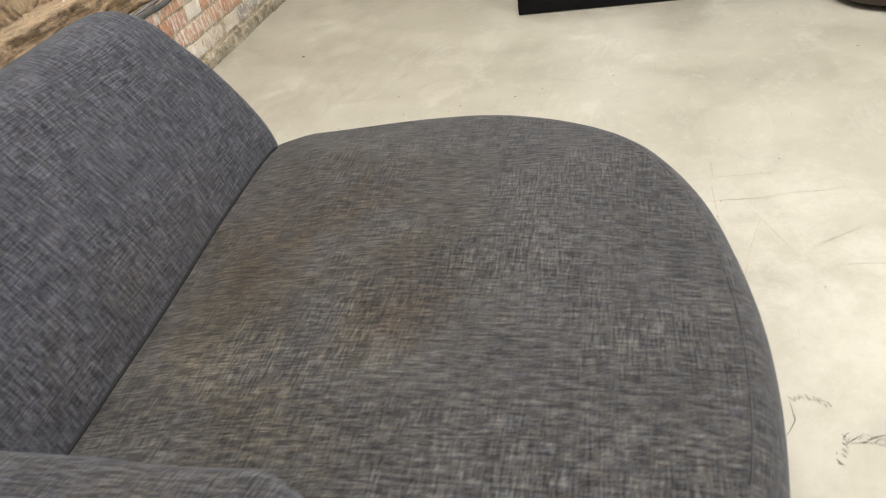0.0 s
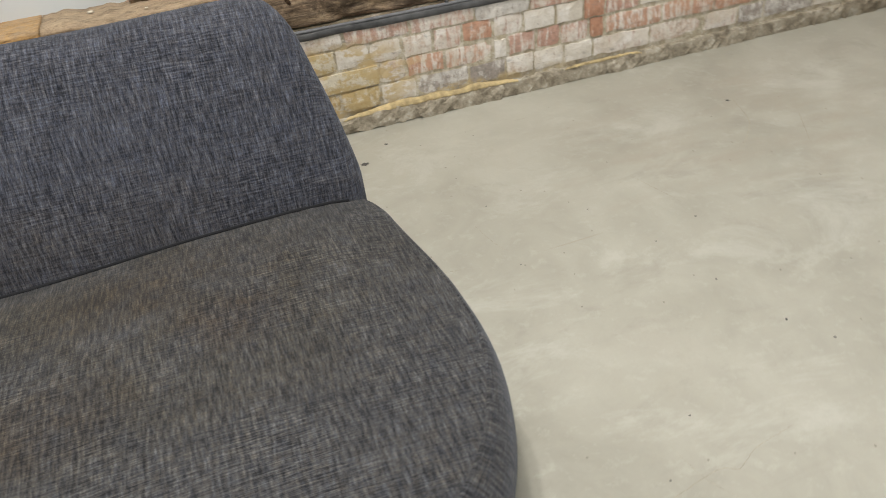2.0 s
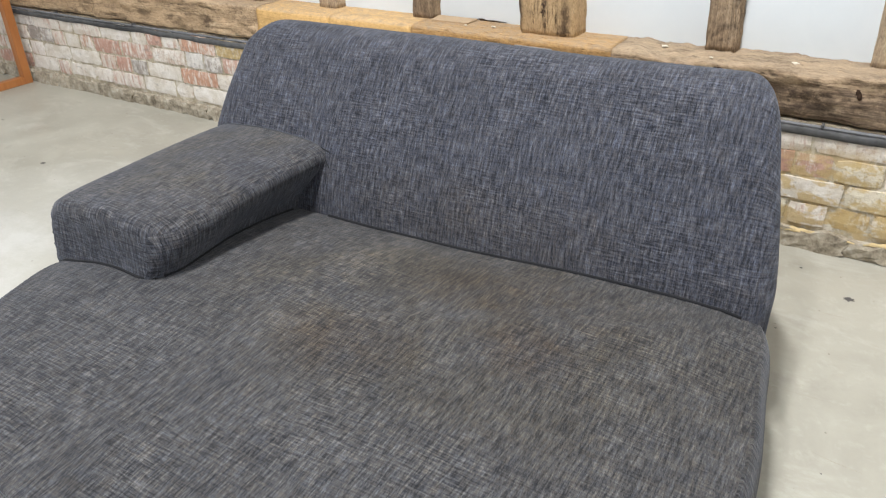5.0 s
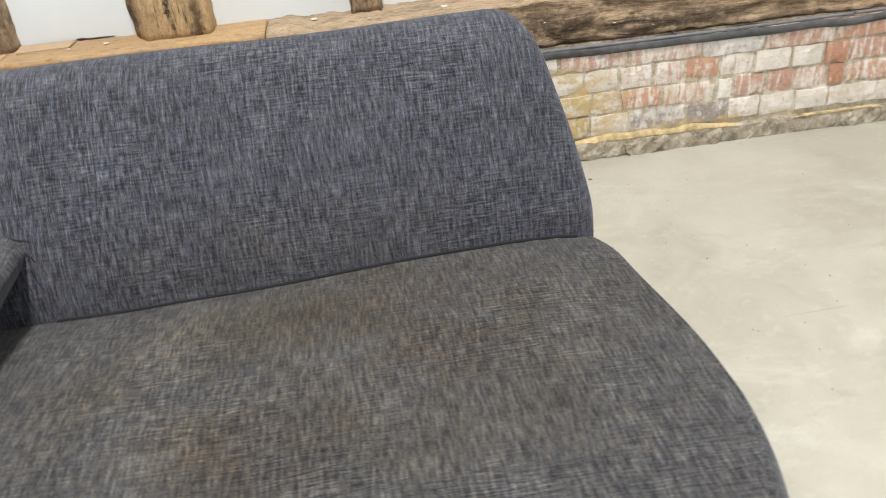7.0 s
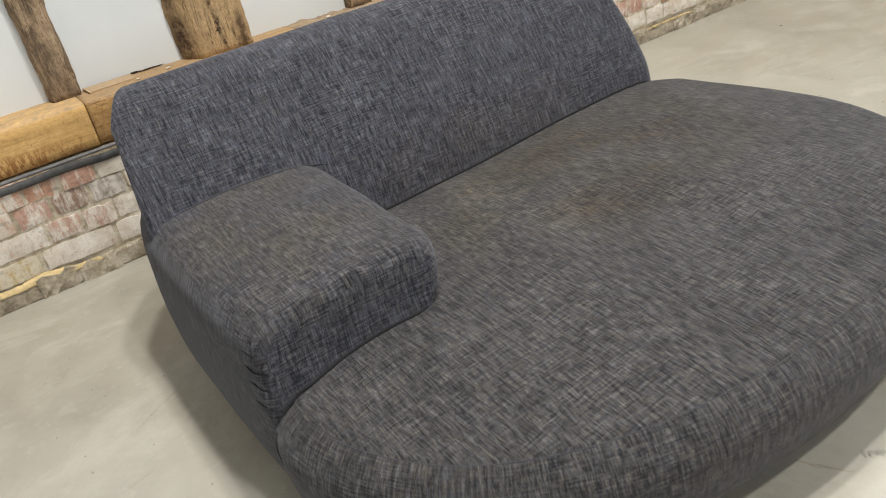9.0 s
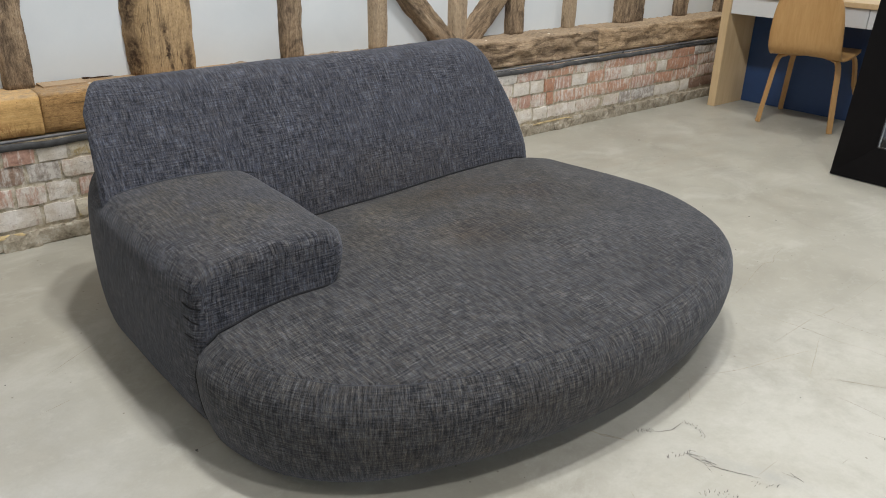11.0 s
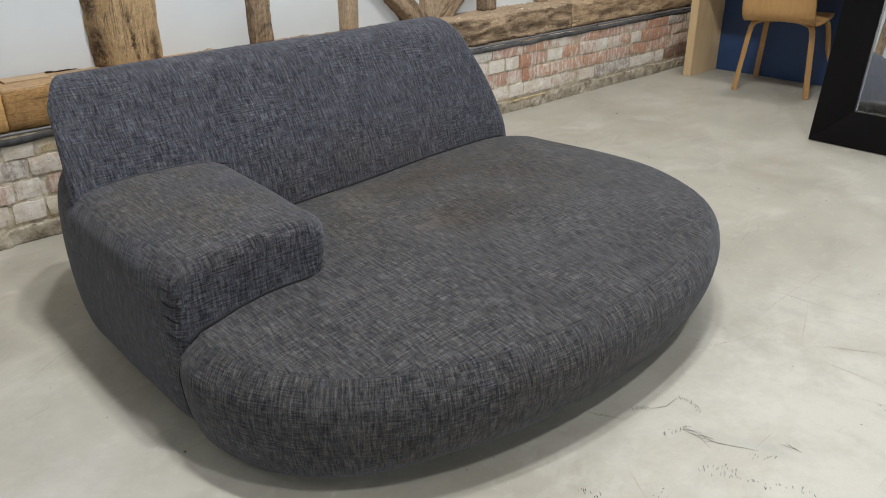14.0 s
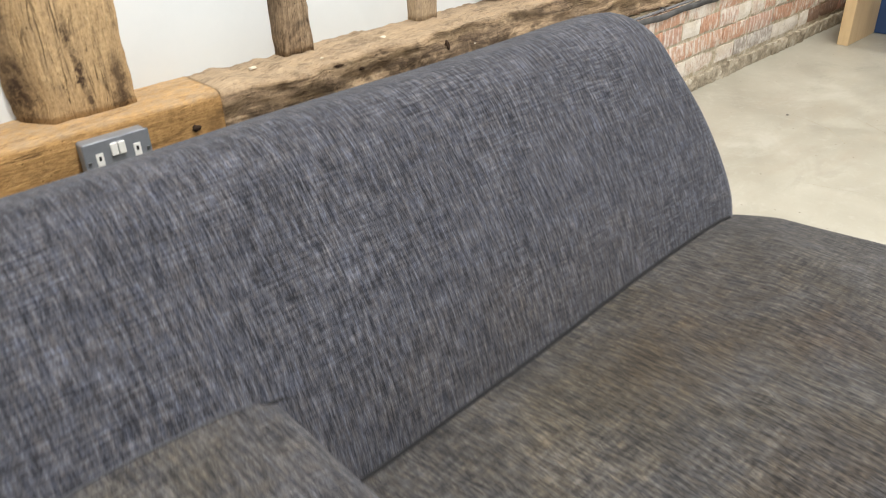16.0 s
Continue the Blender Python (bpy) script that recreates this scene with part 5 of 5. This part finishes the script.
for pts, wide, mat in (([(0.285, -2.15), (0.32, -2.172), (0.345, -2.172), (0.372, -2.172)], 0.0011, MARK), ([(0.16, -2.035), (0.17, -2.08), (0.20, -2.12)], 0.0022, FAINT), ([(0.297, -2.28), (0.284, -2.319), (0.31, -2.37), (0.332, -2.409)], 0.0010, MARK), ([(0.404, -2.442), (0.397, -2.48)], 0.0010, MARK), ([(0.39, -2.43), (0.40, -2.47)], 0.0007, MARK),
                       ([(0.27, -2.245), (0.275, -2.29), (0.26, -2.33)], 0.0009, MARK)):
    streak("scuff", pts, wide, mat, 0.0008, wide * 1000)
hatch([(0.192, -2.384), (0.231, -2.438), (0.227, -2.468), (0.265, -2.511), (0.285, -2.562)], 30, 0.012, 0.6, 0.007)
hatch([(-0.065, -2.213), (-0.06, -2.25)], 10, 0.014, 0.8, 0.006)
rng = random.Random(8)
for k in range(70):
    x, y = rng.uniform(-1.6, 2.6), rng.uniform(-3.1, -0.08)
    r = rng.uniform(0.0012, 0.0035)
    verts = [(x + r * math.cos(q * 1.047) * rng.uniform(0.6, 1.4), y + r * math.sin(q * 1.047) * rng.uniform(0.6, 1.4), 0.0008) for q in range(6)]
    child("speck", mesh_of("speck", verts, [tuple(range(6))], MARK, None, False), floor)
for x, y, r in ((1.168, -0.262, 0.014), (1.275, -0.155, 0.007), (1.02, -0.14, 0.005), (2.48, -0.45, 0.008), (-1.9, -0.75, 0.012), (-2.6, -0.5, 0.007)):
    verts = [(x + r * (1.3 if k % 2 else 0.8) * math.cos(k * 0.524), y + r * 0.8 * (1 + 0.3 * math.sin(k * 2.3)) * math.sin(k * 0.524), 0.0008) for k in range(12)]
    child("spot", mesh_of("spot", verts, [tuple(range(12))], MARK, None, False), floor)


# ochre mortar smeared over joints and along the foot of the bricks
def smear(x0, x1, low, high, seed):
    n = max(10, int((x1 - x0) / 0.006))
    verts = []
    for i in range(n + 1):
        x = x0 + (x1 - x0) * i / n
        fade = min(1, 4 * i / n, 4 * (n - i) / n) ** 0.6
        lo = low + 0.005 * noise.noise(Vector((x * 17, seed, 0))) + 0.003 * noise.noise(Vector((x * 70, seed, 1)))
        hi = low + (high - low) * fade * (0.85 + 0.5 * noise.noise(Vector((x * 9, seed, 2)))) + 0.003 * noise.noise(Vector((x * 65, seed, 3)))
        lo = min(lo, hi - 0.002)
        for j in range(6):
            z = lo + (hi - lo) * j / 5
            y = -0.014 + 0.0105 * min(1, max(0, (z - 0.055) / 0.025)) + 0.0015 * noise.noise(Vector((x * 40, z * 40, seed))) + (0.008 if j in (0, 5) or i in (0, n) else 0)
            verts.append((x, y, z))
    child("mortar_smear", mesh_of("mortar_smear", verts, grid_faces(n + 1, 6, False), OCHRE), dwarf, "ochre mortar smear")


for k, (x0, x1, low, high) in enumerate(((1.16, 1.86, 0.055, 0.084), (0.80, 1.16, 0.052, 0.066), (2.05, 2.40, 0.056, 0.068), (-1.20, -0.62, 0.050, 0.078))):
    smear(x0, x1, low, high, 1 + 3 * k)
part("mortar_bed", box(X0, X1, -0.011, 0.05, 0.0, 0.060, 0.006), STONE, dwarf, "rough lime footing")


# ---- bricks ----
def brick_mesh(length, high, seed, mat, wild=1.0):
    """A hand-made brick: uneven front, worn and chipped edges; its back is left open against the wall's core."""
    nx, nz = (7 if length > 0.15 else 4), 3
    r = random.Random(seed)
    verts = []
    for i in range(nx + 1):
        for j in range(nz + 1):
            x, z = (i / nx - 0.5) * length, (j / nz - 0.5) * high
            rim = i in (0, nx) or j in (0, nz)
            corner = i in (0, nx) and j in (0, nz)
            y = r.uniform(-0.0014, 0.0014) * wild + (0.0018 if rim else 0) + (0.0018 if corner else 0)
            if rim:
                bite = 0.0065 if r.random() < 0.2 else 0.0025
                x += (1 if i == 0 else -1 if i == nx else 0) * r.uniform(-0.002, bite) * wild + (0.0014 if corner and i == 0 else -0.0014 if corner else 0)
                z += (1 if j == 0 else -1 if j == nz else 0) * r.uniform(-0.0025, bite) * wild
            verts.append((x, y, z))
    faces = [(i * (nz + 1) + j, (i + 1) * (nz + 1) + j, (i + 1) * (nz + 1) + j + 1, i * (nz + 1) + j + 1) for i in range(nx) for j in range(nz)]
    edge = [i * (nz + 1) for i in range(nx + 1)] + [nx * (nz + 1) + j for j in range(1, nz + 1)] + [i * (nz + 1) + nz for i in range(nx - 1, -1, -1)] + [j for j in range(nz - 1, 0, -1)]
    k0 = len(verts)
    verts += [(verts[k][0], 0.03, verts[k][2]) for k in edge]
    m = len(edge)
    faces += [(edge[a], k0 + a, k0 + (a + 1) % m, edge[(a + 1) % m]) for a in range(m)]
    return mesh_of("brick", verts, faces, mat, None, False)


LONGS = {c: [brick_mesh(0.22, 0.069, k + ord(c), BRICKS[c]) for k in range(5)] for c in BRICKS}
SHORTS = {c: [brick_mesh(0.11, 0.069, 50 + k + ord(c), BRICKS[c]) for k in range(4)] for c in BRICKS}
STONES = [brick_mesh(0.20, 0.062, 90 + k, STONE, 2.6) for k in range(8)]
rng = random.Random(11)


def lay(x0, x1, z, kind):
    """One brick between two upright joints."""
    ln = x1 - x0 - rng.uniform(0.007, 0.012)
    pool, size = (LONGS, 0.22) if ln > 0.15 else (SHORTS, 0.11)
    ob = new("brick", rng.choice(pool[kind]))
    ob.parent = dwarf
    ob.matrix_world = pose((x0 + x1) / 2, rng.uniform(-0.004, 0.003), z + rng.uniform(-0.0025, 0.0025), 0, rng.uniform(-0.9, 0.9), rng.uniform(-1.2, 1.2)) @ Matrix.Diagonal((ln / size, 1, rng.uniform(0.95, 1.05), 1))


# each course: height of its middle, first joint, brick lengths in millimetres, kinds
COURSES = [(0.117, 0.83, (100, 120, 120, 150, 137, 206, 149, 116, 127, 125, 256, 249, 161, 131, 249, 293, 103, 143, 220, 230), "ypyywggwwwpwpggwwbbpr"),
           (0.197, 0.84, (240, 245, 97, 151, 191, 57, 119, 100, 122, 65, 258, 239, 237, 243, 219, 277, 230, 220), "wywrrwppprrrrprrpr"),
           (0.277, 0.80, (125, 110, 140, 121, 122, 115, 112, 121, 122, 132, 118, 91, 151, 142, 162, 170, 118, 122, 124, 109, 261, 112, 230), "ppywwwprpwwrpwrpwwrwrpr"),
           (0.352, 0.71, (255, 248, 241, 245, 216, 248, 226, 257, 232, 270, 231, 257, 234, 220), "pwppgprrrppRgp".lower())]
for (z, start, lengths, kinds), worn in zip(COURSES, ("wyypwg", "rrpwpw", "ggrbpy", "gyprbp")):
    x = start
    for mm, kind in zip(lengths, kinds):
        if x + mm / 1000 > X1 - 0.01:
            break
        lay(x, x + mm / 1000, z, kind)
        x += mm / 1000
    x = start
    while x > -3.7:
        ln = 0.232 if rng.random() < 0.45 else 0.116
        ln *= rng.uniform(0.92, 1.08)
        lay(x - ln, x, z + 0.004 * math.sin(x), rng.choice(worn if -1.6 < x < -0.45 else "wwwppppgr" if x < -0.45 else "wpy"))
        x -= ln
x = -3.8
while x < X1 - 0.05:
    stretch = rng.uniform(0.5, 1.35)
    ob = new("stone", rng.choice(STONES))
    ob.parent = dwarf
    ob.matrix_world = pose(x + 0.1 * stretch, -0.016 + rng.uniform(-0.007, 0.007), 0.031 + rng.uniform(-0.004, 0.003), rng.uniform(-8, 2), rng.uniform(-1.5, 1.5), rng.uniform(-3, 3)) @ Matrix.Diagonal((stretch, 1.3, rng.uniform(0.95, 1.15), 1))
    x += 0.2 * stretch - rng.uniform(0.0, 0.008)
